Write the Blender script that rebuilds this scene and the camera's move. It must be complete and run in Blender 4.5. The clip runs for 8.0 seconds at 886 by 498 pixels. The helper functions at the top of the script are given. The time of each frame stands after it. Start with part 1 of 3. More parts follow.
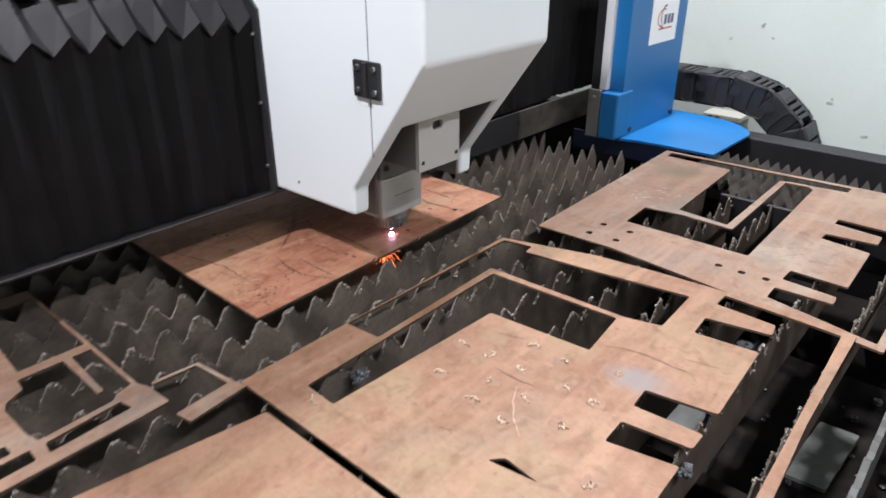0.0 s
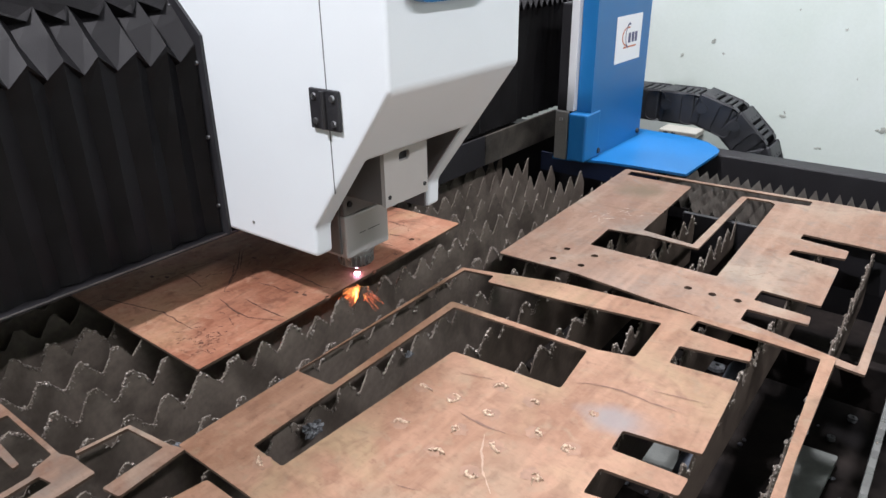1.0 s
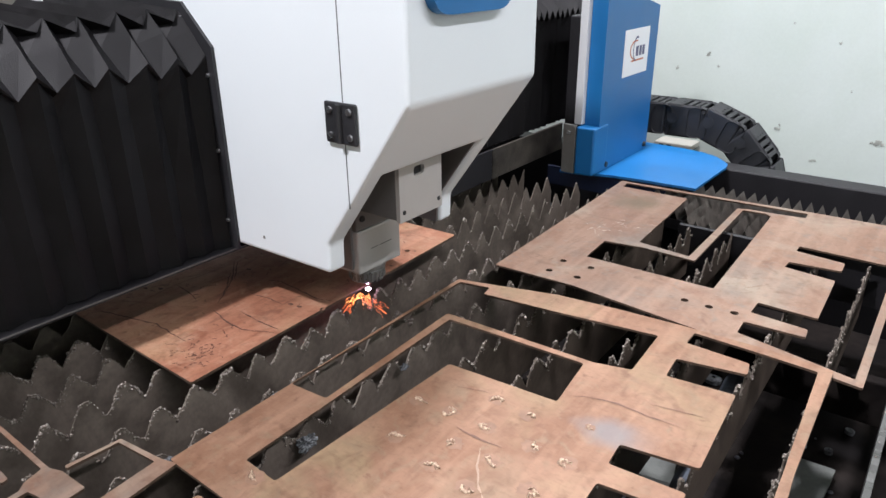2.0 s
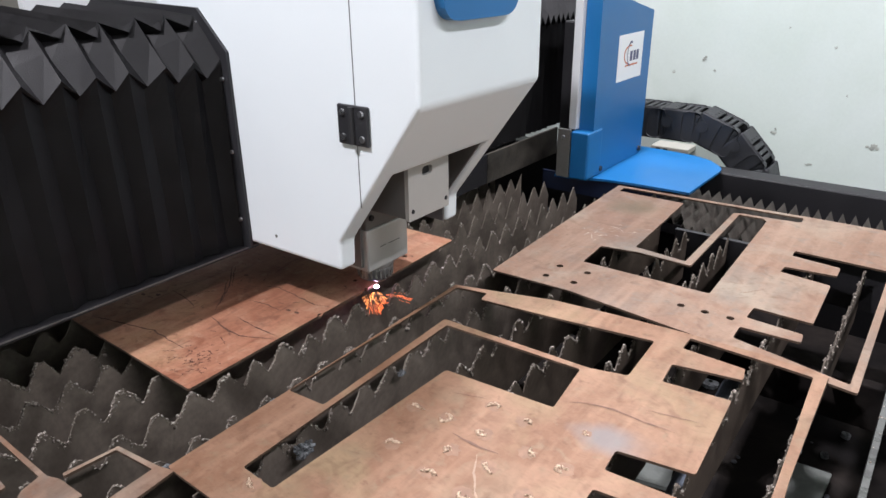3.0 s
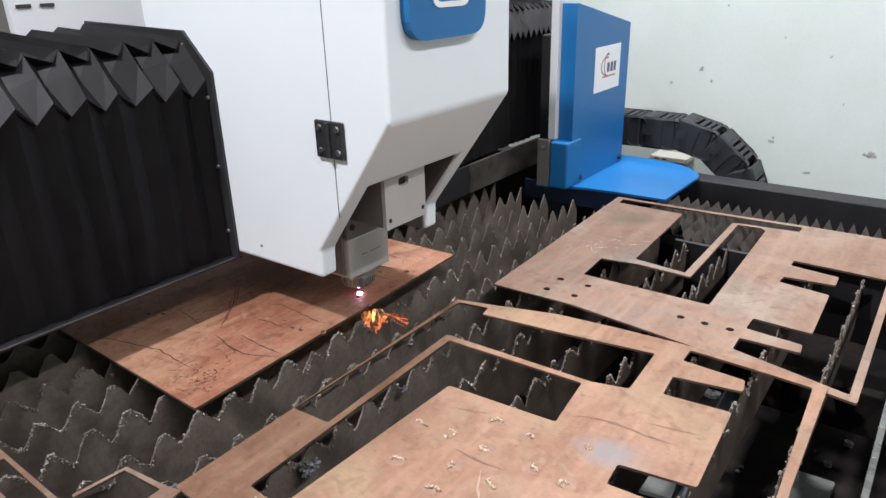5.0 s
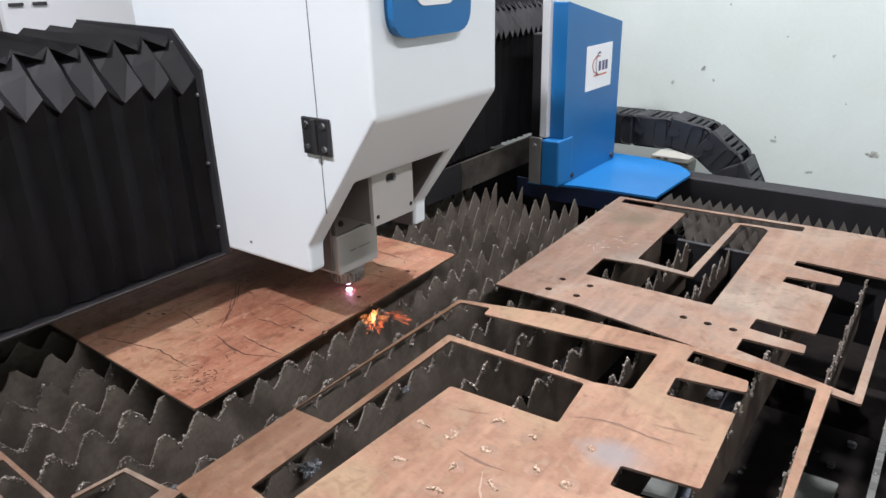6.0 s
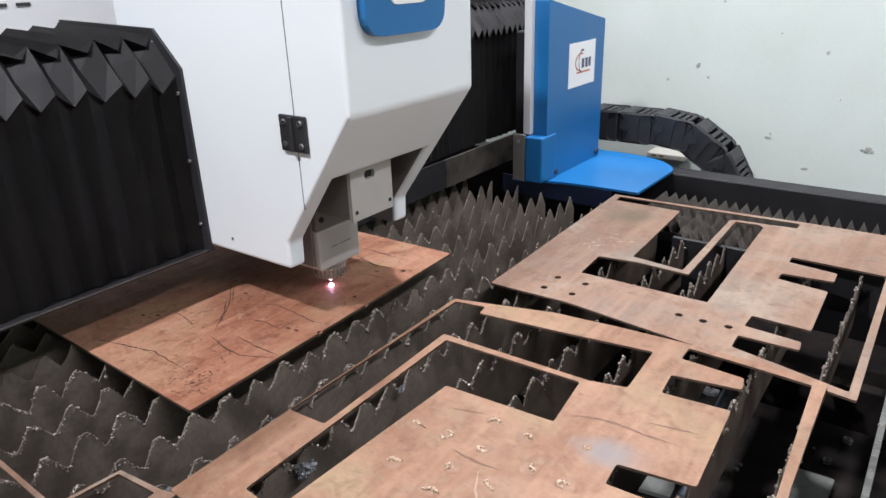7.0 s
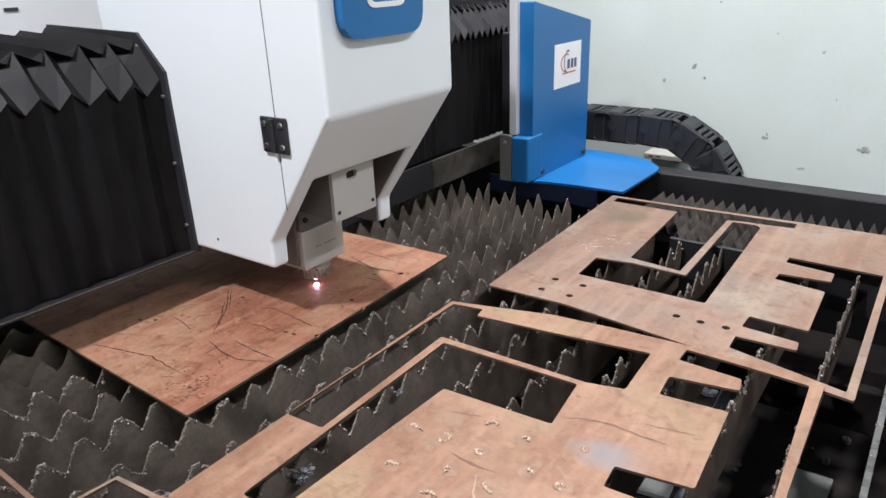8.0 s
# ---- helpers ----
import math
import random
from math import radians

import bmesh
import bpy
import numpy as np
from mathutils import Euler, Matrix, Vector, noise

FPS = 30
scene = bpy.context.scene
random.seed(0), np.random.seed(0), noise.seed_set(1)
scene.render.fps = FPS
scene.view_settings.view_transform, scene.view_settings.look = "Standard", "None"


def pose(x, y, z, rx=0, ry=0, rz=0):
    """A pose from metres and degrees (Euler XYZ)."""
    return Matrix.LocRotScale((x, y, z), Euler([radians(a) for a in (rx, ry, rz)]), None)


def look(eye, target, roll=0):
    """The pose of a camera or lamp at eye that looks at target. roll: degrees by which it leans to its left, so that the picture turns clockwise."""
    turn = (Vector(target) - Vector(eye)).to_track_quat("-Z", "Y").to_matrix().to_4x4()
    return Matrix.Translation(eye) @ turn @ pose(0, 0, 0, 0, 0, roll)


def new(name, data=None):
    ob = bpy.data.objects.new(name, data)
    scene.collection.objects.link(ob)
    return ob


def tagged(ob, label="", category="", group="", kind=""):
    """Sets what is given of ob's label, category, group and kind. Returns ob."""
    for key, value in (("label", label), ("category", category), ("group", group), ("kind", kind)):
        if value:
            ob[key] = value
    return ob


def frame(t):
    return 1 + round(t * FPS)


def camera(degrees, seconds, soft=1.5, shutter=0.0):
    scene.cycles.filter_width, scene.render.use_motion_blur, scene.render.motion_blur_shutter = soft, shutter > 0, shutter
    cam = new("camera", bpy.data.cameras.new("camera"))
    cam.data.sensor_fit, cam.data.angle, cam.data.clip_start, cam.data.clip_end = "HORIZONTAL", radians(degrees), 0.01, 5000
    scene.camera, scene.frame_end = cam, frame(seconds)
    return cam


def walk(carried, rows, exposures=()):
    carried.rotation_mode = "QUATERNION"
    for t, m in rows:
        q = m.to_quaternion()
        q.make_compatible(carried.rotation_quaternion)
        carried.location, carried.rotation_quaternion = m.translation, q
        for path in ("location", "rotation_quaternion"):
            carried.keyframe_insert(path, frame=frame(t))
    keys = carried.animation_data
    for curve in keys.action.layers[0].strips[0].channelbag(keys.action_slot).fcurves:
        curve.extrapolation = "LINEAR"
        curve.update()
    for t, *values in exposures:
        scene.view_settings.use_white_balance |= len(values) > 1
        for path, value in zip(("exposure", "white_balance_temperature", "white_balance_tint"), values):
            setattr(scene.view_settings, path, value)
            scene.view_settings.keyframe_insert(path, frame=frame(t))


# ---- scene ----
cam = camera(65.6, 8.0, shutter=0.5)
PATH = [
    (0, (0.7642, -0.4626, 0.5221), (-0.3057, 0.7551, -0.2604), -0.11),
    (0.5, (0.7218, -0.4202, 0.5070), (-0.2942, 0.8696, -0.2306), -1.20),
    (1, (0.7250, -0.4058, 0.5084), (-0.2815, 0.8949, -0.2231), -0.93),
    (1.5, (0.7223, -0.4023, 0.5066), (-0.2840, 0.9096, -0.2049), -0.69),
    (3, (0.7246, -0.4015, 0.5135), (-0.2779, 0.9200, -0.1854), -0.73),
    (3.5, (0.7281, -0.4018, 0.5181), (-0.2787, 0.9225, -0.1693), -0.95),
    (4, (0.7311, -0.4000, 0.5220), (-0.2748, 0.9267, -0.1622), -1.42),
    (4.5, (0.7323, -0.4075, 0.5284), (-0.2792, 0.9189, -0.1479), -1.64),
    (6, (0.7264, -0.4032, 0.5254), (-0.2872, 0.9217, -0.1507), -1.66),
    (6.5, (0.7264, -0.4024, 0.5250), (-0.2848, 0.9230, -0.1538), -1.85),
    (7, (0.7279, -0.3995, 0.5256), (-0.2789, 0.9288, -0.1542), -1.95),
    (7.5, (0.7313, -0.3995, 0.5284), (-0.2797, 0.9280, -0.1466), -2.15),
    (8, (0.7294, -0.3971, 0.5273), (-0.2753, 0.9344, -0.1492), -2.29),
]
walk(cam, [(t, look(eye, target, roll)) for t, eye, target, roll in PATH], [(0, 0.11), (1.5, 0.11), (3.5, 0.10), (5, 0.07), (8, 0.03)])

# ---- light ----
world = bpy.data.worlds.new("world")
scene.world = world
world.use_nodes = True
world.node_tree.nodes["Background"].inputs[0].default_value = (0.8, 0.9, 1.0, 1)
world.node_tree.nodes["Background"].inputs[1].default_value = 0.18

GX = [(0, -.061, -.045), (0.5, -.046, -.047), (1, -.030, -.047), (1.5, -.013, -.047), (2.0, .002, -.043), (2.5, .003, -.022),
      (3, -.004, -.009), (3.5, -.017, -.003), (4, -.033, -.002), (4.5, -.046, -.001), (6, -.086, 0), (6.5, -.104, 0),
      (7, -.119, 0), (7.5, -.135, 0), (8, -.150, 0)]
HY = 0.379  # where the head stands along the beam at the end


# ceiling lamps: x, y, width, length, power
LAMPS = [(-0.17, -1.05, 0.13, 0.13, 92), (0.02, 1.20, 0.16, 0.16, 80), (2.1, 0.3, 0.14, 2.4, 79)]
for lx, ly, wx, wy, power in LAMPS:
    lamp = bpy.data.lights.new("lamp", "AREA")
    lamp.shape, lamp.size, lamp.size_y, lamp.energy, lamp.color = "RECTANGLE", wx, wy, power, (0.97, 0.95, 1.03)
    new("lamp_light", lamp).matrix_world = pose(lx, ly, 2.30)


# ---- materials ----
def mat(name, color, rough=0.5, metal=0.0, var=0.15, scale=12.0, bump=0.1, fine=160.0, color2=None, spec=0.5, coat=0.0, mix=None, emit=0.0):
    """Base colour varied by a large and a fine noise, roughness and relief with it."""
    m = bpy.data.materials.new(name)
    m.use_nodes = True
    nt = m.node_tree
    b = nt.nodes["Principled BSDF"]
    tc = nt.nodes.new("ShaderNodeTexCoord")

    def tex(sc, detail=4.0, dist=0.0):
        n = nt.nodes.new("ShaderNodeTexNoise")
        n.inputs["Scale"].default_value, n.inputs["Detail"].default_value, n.inputs["Distortion"].default_value = sc, detail, dist
        nt.links.new(tc.outputs["Object"], n.inputs["Vector"])
        return n
    big, small = tex(scale, 5.0, 0.6), tex(fine, 3.0)
    ramp = nt.nodes.new("ShaderNodeValToRGB")
    lo, hi = mix or (0.35, 0.68)
    ramp.color_ramp.elements[0].position, ramp.color_ramp.elements[1].position = lo, hi
    c2 = color2 or tuple(c * (1 - var) for c in color)
    ramp.color_ramp.elements[0].color = (*c2, 1)
    ramp.color_ramp.elements[1].color = (*color, 1)
    nt.links.new(big.outputs["Fac"], ramp.inputs[0])
    mx = nt.nodes.new("ShaderNodeMix")
    mx.data_type, mx.blend_type = "RGBA", "MULTIPLY"
    mx.inputs["Factor"].default_value = 1.0
    r2 = nt.nodes.new("ShaderNodeMapRange")
    r2.inputs["To Min"].default_value, r2.inputs["To Max"].default_value = 1 - var, 1 + var * 0.6
    nt.links.new(small.outputs["Fac"], r2.inputs["Value"])
    nt.links.new(ramp.outputs[0], mx.inputs["A"])
    nt.links.new(r2.outputs[0], mx.inputs["B"])
    nt.links.new(mx.outputs["Result"], b.inputs["Base Color"])
    rr = nt.nodes.new("ShaderNodeMapRange")
    rr.inputs["To Min"].default_value, rr.inputs["To Max"].default_value = max(0.05, rough - 0.12), min(1, rough + 0.12)
    nt.links.new(big.outputs["Fac"], rr.inputs["Value"])
    nt.links.new(rr.outputs[0], b.inputs["Roughness"])
    b.inputs["Metallic"].default_value = metal
    b.inputs["Specular IOR Level"].default_value = spec
    b.inputs["Coat Weight"].default_value = coat
    if bump:
        bp = nt.nodes.new("ShaderNodeBump")
        bp.inputs["Strength"].default_value, bp.inputs["Distance"].default_value = bump, 0.002
        nt.links.new(small.outputs["Fac"], bp.inputs["Height"])
        nt.links.new(bp.outputs[0], b.inputs["Normal"])
    if emit:
        b.inputs["Emission Color"].default_value = (*color, 1)
        b.inputs["Emission Strength"].default_value = emit
    return m


def sheet_mat(name, light, dark, stain, streak, rough=0.55, metal=0.25, tint_at=None, tint=(0.155, 0.152, 0.158), spread=(20, 31), patch=(0.232, 0.160, 0.092)):
    """Hot-rolled sheet: soft patches, rust stains, long rolling streaks and dark specks."""
    m = mat(name, light, rough, metal, 0.10, 7.0, 0.12, 240.0, dark, 0.4, mix=(0.3, 0.72))
    nt = m.node_tree
    b = nt.nodes["Principled BSDF"]
    old = b.inputs["Base Color"].links[0].from_socket
    tc = next(n for n in nt.nodes if n.type == "TEX_COORD")

    def layer(src, vec_scale, sc, lo, hi, col, amount, detail=6.0, dist=1.0):
        mp = nt.nodes.new("ShaderNodeMapping")
        mp.inputs["Scale"].default_value = vec_scale
        nt.links.new(tc.outputs["Object"], mp.inputs["Vector"])
        n = nt.nodes.new("ShaderNodeTexNoise")
        n.inputs["Scale"].default_value, n.inputs["Detail"].default_value, n.inputs["Distortion"].default_value = sc, detail, dist
        nt.links.new(mp.outputs[0], n.inputs["Vector"])
        r = nt.nodes.new("ShaderNodeMapRange")
        r.inputs["From Min"].default_value, r.inputs["From Max"].default_value = lo, hi
        r.inputs["To Max"].default_value = amount
        nt.links.new(n.outputs["Fac"], r.inputs["Value"])
        x = nt.nodes.new("ShaderNodeMix")
        x.data_type = "RGBA"
        nt.links.new(r.outputs[0], x.inputs["Factor"])
        nt.links.new(src, x.inputs["A"])
        x.inputs["B"].default_value = (*col, 1)
        return x.outputs["Result"]
    s = layer(old, (1, 1, 1), 4.0, 0.50, 0.66, stain, 0.7)
    s = layer(s, (1, 1, 1), 15.0, 0.50, 0.66, dark, 0.75)
    s = layer(s, (1, 1, 1), 6.5, 0.52, 0.68, patch, 0.85, 7.0, 0.9)
    s = layer(s, (1.3, 1, 1), 20.0, 0.56, 0.70, tuple(c * 0.72 for c in dark), 0.45, 8.0, 0.7)
    s = layer(s, (1, 1, 1), 38.0, 0.56, 0.70, stain, 0.6)
    s = layer(s, (1, 1, 1), 30.0, 0.60, 0.74, streak, 0.5)
    s = layer(s, (6, 1, 1), 9.0, 0.60, 0.78, streak, streak_amount)
    s = layer(s, (9, 0.8, 1), 4.0, 0.50, 0.72, tuple(min(1, c * 1.25) for c in light), 0.5, 6.0, 0.4)
    s = layer(s, (1, 1.5, 1), 11.0, 0.60, 0.68, streak, 0.35, 9.0, 1.6)
    s = layer(s, (1, 1, 1), 60.0, 0.66, 0.78, streak, 0.7, 3.0, 0.3)
    s = layer(s, (1.6, 1, 1), 70.0, 0.48, 0.74, tuple(min(1, c * 1.3) for c in light), 0.22, 8.0, 0.3)
    s = layer(s, (1, 2.2, 1), 120.0, 0.52, 0.74, tuple(c * 0.6 for c in dark), 0.28, 8.0, 0.3)
    if tint_at:
        # one large stain: the bluish heat tint round a weld, or an oily patch
        mp = nt.nodes.new("ShaderNodeMapping")
        mp.inputs["Location"].default_value = (-tint_at[0] * spread[0], -tint_at[1] * spread[1], 0)
        mp.inputs["Scale"].default_value = (*spread, 0)
        nt.links.new(tc.outputs["Object"], mp.inputs["Vector"])
        wob = nt.nodes.new("ShaderNodeTexNoise")
        wob.inputs["Scale"].default_value = 26
        nt.links.new(tc.outputs["Object"], wob.inputs["Vector"])
        ln = nt.nodes.new("ShaderNodeVectorMath")
        ln.operation = "LENGTH"
        nt.links.new(mp.outputs[0], ln.inputs[0])
        ad = nt.nodes.new("ShaderNodeMath")
        ad.operation = "ADD"
        nt.links.new(ln.outputs["Value"], ad.inputs[0])
        nt.links.new(wob.outputs["Fac"], ad.inputs[1])
        r = nt.nodes.new("ShaderNodeMapRange")
        r.inputs["From Min"].default_value, r.inputs["From Max"].default_value = 0.75, 1.6
        r.inputs["To Min"].default_value, r.inputs["To Max"].default_value = 0.7, 0.0
        nt.links.new(ad.outputs[0], r.inputs["Value"])
        x = nt.nodes.new("ShaderNodeMix")
        x.data_type = "RGBA"
        nt.links.new(r.outputs[0], x.inputs["Factor"])
        nt.links.new(s, x.inputs["A"])
        x.inputs["B"].default_value = (*tint, 1)
        s = x.outputs["Result"]
    nt.links.new(s, b.inputs["Base Color"])
    return m


streak_amount = 0.45
M_SHEET = sheet_mat("oxidised_sheet", (0.266, 0.157, 0.102), (0.176, 0.088, 0.050), (0.195, 0.138, 0.088), (0.10, 0.048, 0.027), 0.55, 0.25, (0.488, 0.222))
streak_amount = 0.35
M_SHEET2 = sheet_mat("oxidised_sheet_tan", (0.245, 0.165, 0.118), (0.18, 0.098, 0.063), (0.155, 0.132, 0.110), (0.095, 0.05, 0.03), 0.55, 0.25, (0.189, 1.006), (0.105, 0.083, 0.05), (15, 17), (0.25, 0.205, 0.155))
streak_amount = 0.75
M_PLATE = sheet_mat("fresh_plate", (0.40, 0.198, 0.124), (0.23, 0.084, 0.046), (0.40, 0.25, 0.165), (0.085, 0.032, 0.02), patch=(0.34, 0.205, 0.115))
M_EDGE = mat("cut_edge", (0.125, 0.08, 0.055), 0.6, 0.3, 0.3, 40)
M_SLAT = mat("slat_steel", (0.215, 0.178, 0.146), 0.6, 0.2, 0.35, 14, 0.3, 120, (0.095, 0.077, 0.062))
M_SLATF = mat("slat_steel_rusty", (0.118, 0.092, 0.07), 0.6, 0.2, 0.35, 14, 0.25, 120, (0.05, 0.037, 0.027))
M_SLATG = mat("slat_steel_green", (0.085, 0.09, 0.082), 0.55, 0.2, 0.25, 14, 0.2, 120, (0.05, 0.052, 0.047))
M_RIDGE = mat("ridge_steel", (0.11, 0.096, 0.082), 0.5, 0.3, 0.35, 40, 0.2, 160, (0.05, 0.042, 0.036))
M_DROSS = mat("dross", (0.42, 0.38, 0.34), 0.4, 0.6, 0.45, 300, 0.5, 900, (0.15, 0.115, 0.09))
M_FRAME = mat("black_frame", (0.016, 0.015, 0.017), 0.5, 0.0, 0.3, 10, 0.1, 200, spec=0.35)
M_PIT = mat("pit_tray", (0.022, 0.018, 0.016), 0.8, 0.1, 0.4, 9, 0.3, 60, (0.008, 0.007, 0.007), 0.05)
M_WHITE = mat("white_powder_coat", (0.72, 0.765, 0.785), 0.42, 0, 0.03, 5, 0.04, 500, (0.70, 0.745, 0.765))
M_PANEL = mat("pale_panel", (0.55, 0.56, 0.565), 0.5, 0, 0.03, 5, 0.04, 500)
M_BLUE = mat("blue_powder_coat", (0.006, 0.128, 0.345), 0.4, 0, 0.06, 6, 0.05, 400, (0.005, 0.115, 0.31))
M_FABRIC = mat("bellows_fabric", (0.0062, 0.0057, 0.0066), 0.56, 0, 0.25, 20, 0.2, 700, (0.0028, 0.0026, 0.0031), 0.22)
M_BLACK = mat("black_plastic", (0.022, 0.022, 0.025), 0.5, 0, 0.25, 30, 0.15, 400)
M_CHAIN = mat("chain_plastic", (0.022, 0.023, 0.026), 0.5, 0, 0.3, 30, 0.15, 300)
M_ALU = mat("anodised_grey", (0.46, 0.45, 0.43), 0.42, 0.3, 0.06, 20, 0.06, 500)
M_ALU2 = mat("brushed_bracket", (0.34, 0.33, 0.31), 0.4, 0.7, 0.2, 12, 0.1, 300)
M_DARKALU = mat("dark_grey_block", (0.16, 0.155, 0.15), 0.45, 0.4, 0.08, 20, 0.05, 400)
M_LIP = mat("lip_steel", (0.15, 0.14, 0.135), 0.45, 0.4, 0.3, 12, 0.1, 300)
M_DULL = mat("dull_brown_metal", (0.14, 0.125, 0.105), 0.4, 0.5, 0.35, 12, 0.1, 200, (0.035, 0.031, 0.027))
M_STEEL = mat("bright_steel", (0.55, 0.55, 0.56), 0.3, 0.95, 0.15, 60, 0.1, 500)
# Off-white trunking dimmed to beige: the shade it stands in is in the colour.
M_TRUNK = mat("shaded_trunking", (0.42, 0.41, 0.36), 0.6, 0, 0.1, 8, 0.05, 200)
M_NAVY = mat("navy_paint", (0.005, 0.013, 0.045), 0.5, 0, 0.1, 12, 0.05)
M_SEAM = mat("dark_gap", (0.02, 0.02, 0.022), 0.8, 0, 0.1, 20, 0)
M_GAP = mat("grey_gap", (0.10, 0.10, 0.105), 0.8, 0, 0.1, 20, 0)
M_WALL = mat("painted_wall", (0.55, 0.60, 0.57), 0.75, 0, 0.05, 2.2, 0.1, 150, (0.485, 0.545, 0.495))
M_WALLD = mat("grey_brown_wall", (0.17, 0.16, 0.14), 0.8, 0, 0.12, 2.2, 0.1, 150)
M_FLOOR = mat("concrete_floor", (0.30, 0.29, 0.28), 0.7, 0, 0.2, 3, 0.2, 90)
M_CEIL = mat("ceiling_paint", (0.62, 0.63, 0.62), 0.85, 0, 0.06, 2, 0.05)
M_MARK = mat("wall_scuff", (0.44, 0.46, 0.41), 0.85, 0, 0.4, 60, 0.3, 300)
M_PAPER = mat("white_sticker", (0.80, 0.80, 0.80), 0.5, 0, 0.02, 10, 0)
M_INK = mat("dark_ink", (0.09, 0.09, 0.17), 0.5, 0, 0.1, 30, 0)
M_INKR = mat("orange_ink", (0.55, 0.16, 0.06), 0.5, 0, 0.1, 30, 0)
M_SCRATCH = mat("scorched_scratch", (0.15, 0.07, 0.045), 0.7, 0.1, 0.4, 120, 0)
M_FAINT = mat("faint_scratch", (0.165, 0.09, 0.058), 0.6, 0.2, 0.3, 120, 0)
M_PALE = mat("rubbed_steel", (0.34, 0.235, 0.165), 0.6, 0.2, 0.2, 90, 0)
M_RUB = mat("scorched_rub", (0.25, 0.145, 0.094), 0.6, 0.2, 0.25, 60, 0)
M_WELD = mat("weld_spatter", (0.62, 0.48, 0.34), 0.42, 0.2, 0.5, 300, 0.6, 800, (0.20, 0.115, 0.07))
M_SLAG = mat("slag", (0.13, 0.135, 0.15), 0.4, 0.6, 0.5, 60, 0.5, 300, (0.06, 0.06, 0.07))
M_OFFCUT = mat("grey_green_steel", (0.17, 0.18, 0.165), 0.5, 0.2, 0.3, 12, 0.2, 120)
M_LUMP = mat("blue_grey_slag", (0.19, 0.20, 0.21), 0.6, 0.2, 0.5, 120, 0.25, 500, (0.05, 0.05, 0.052))
M_TUBE = mat("blue_grey_tube", (0.17, 0.20, 0.25), 0.5, 0.3, 0.3, 14, 0.15, 150, (0.05, 0.048, 0.05))
M_CHALK = mat("chalk", (0.44, 0.36, 0.29), 0.9, 0, 0.3, 200, 0)
M_SPARK = mat("glowing_spark", (1.0, 0.17, 0.05), 0.5, 0, 0.02, 20, 0, emit=6.0)
M_SPARKH = mat("hot_spark", (1.0, 0.32, 0.09), 0.5, 0, 0.02, 20, 0, emit=9.0)
M_CORE = mat("plasma", (0.95, 0.58, 1.0), 0.5, 0, 0.01, 20, 0, emit=110.0)


# ---- mesh helpers ----
def part(name, bm, material, parent=None, label="", m=None, smooth=False):
    me = bpy.data.meshes.new(name)
    bmesh.ops.recalc_face_normals(bm, faces=bm.faces)
    if smooth:
        for f in bm.faces:
            f.smooth = True
    bm.to_mesh(me)
    bm.free()
    for x in (material if isinstance(material, (list, tuple)) else [material]):
        me.materials.append(x)
    ob = new(name, me)
    if parent is not None:
        ob.parent = parent
    if m is not None:
        ob.matrix_basis = m
    if label:
        ob["label"] = label
    return ob


def thing(name, label, category, group="", m=None):
    ob = new(name)
    ob.empty_display_size = 0.05
    if m is not None:
        ob.matrix_basis = m
    return tagged(ob, label, category, group)


def add_box(bm, x0, x1, y0, y1, z0, z1, bev=0.0, seg=2):
    r = bmesh.ops.create_cube(bm, size=1.0)
    vs = r["verts"]
    for v in vs:
        v.co = Vector(((x0 + x1) / 2 + v.co.x * (x1 - x0), (y0 + y1) / 2 + v.co.y * (y1 - y0), (z0 + z1) / 2 + v.co.z * (z1 - z0)))
    if bev:
        bmesh.ops.bevel(bm, geom=list({e for v in vs for e in v.link_edges}), offset=bev, segments=seg, affect="EDGES", profile=0.5)


def box(x0, x1, y0, y1, z0, z1, bev=0.0, seg=2):
    bm = bmesh.new()
    add_box(bm, x0, x1, y0, y1, z0, z1, bev, seg)
    return bm


def add_cyl(bm, m, r, h, r2=None, n=16, bev=0.0):
    """A cylinder or cone from z 0 to h of the pose m."""
    k = bmesh.ops.create_cone(bm, cap_ends=True, segments=n, radius1=r, radius2=r if r2 is None else r2, depth=h, matrix=m @ Matrix.Translation((0, 0, h / 2)))
    if bev:
        es = [e for e in {e for v in k["verts"] for e in v.link_edges} if len(e.link_faces) == 2 and e.calc_face_angle(0) > 0.9]
        bmesh.ops.bevel(bm, geom=es, offset=bev, segments=2, affect="EDGES", profile=0.5)


def cyl(m, r, h, r2=None, n=16, bev=0.0):
    bm = bmesh.new()
    add_cyl(bm, m, r, h, r2, n, bev)
    return bm


def rounded(pts, r, seg=3):
    """The polygon with its corners rounded by r."""
    out = []
    n = len(pts)
    for i in range(n):
        p, a, b = Vector(pts[i]), Vector(pts[i - 1]), Vector(pts[(i + 1) % n])
        la, lb = (a - p).length, (b - p).length
        k = min(r, la * 0.45, lb * 0.45)
        p0, p1 = p + (a - p) / la * k, p + (b - p) / lb * k
        if (a - p).angle(b - p) > 2.7:
            out.append(tuple(p))
            continue
        for j in range(seg + 1):
            t = j / seg
            q = p0 * (1 - t) ** 2 + p * 2 * t * (1 - t) + p1 * t ** 2
            out.append((q.x, q.y))
    return out


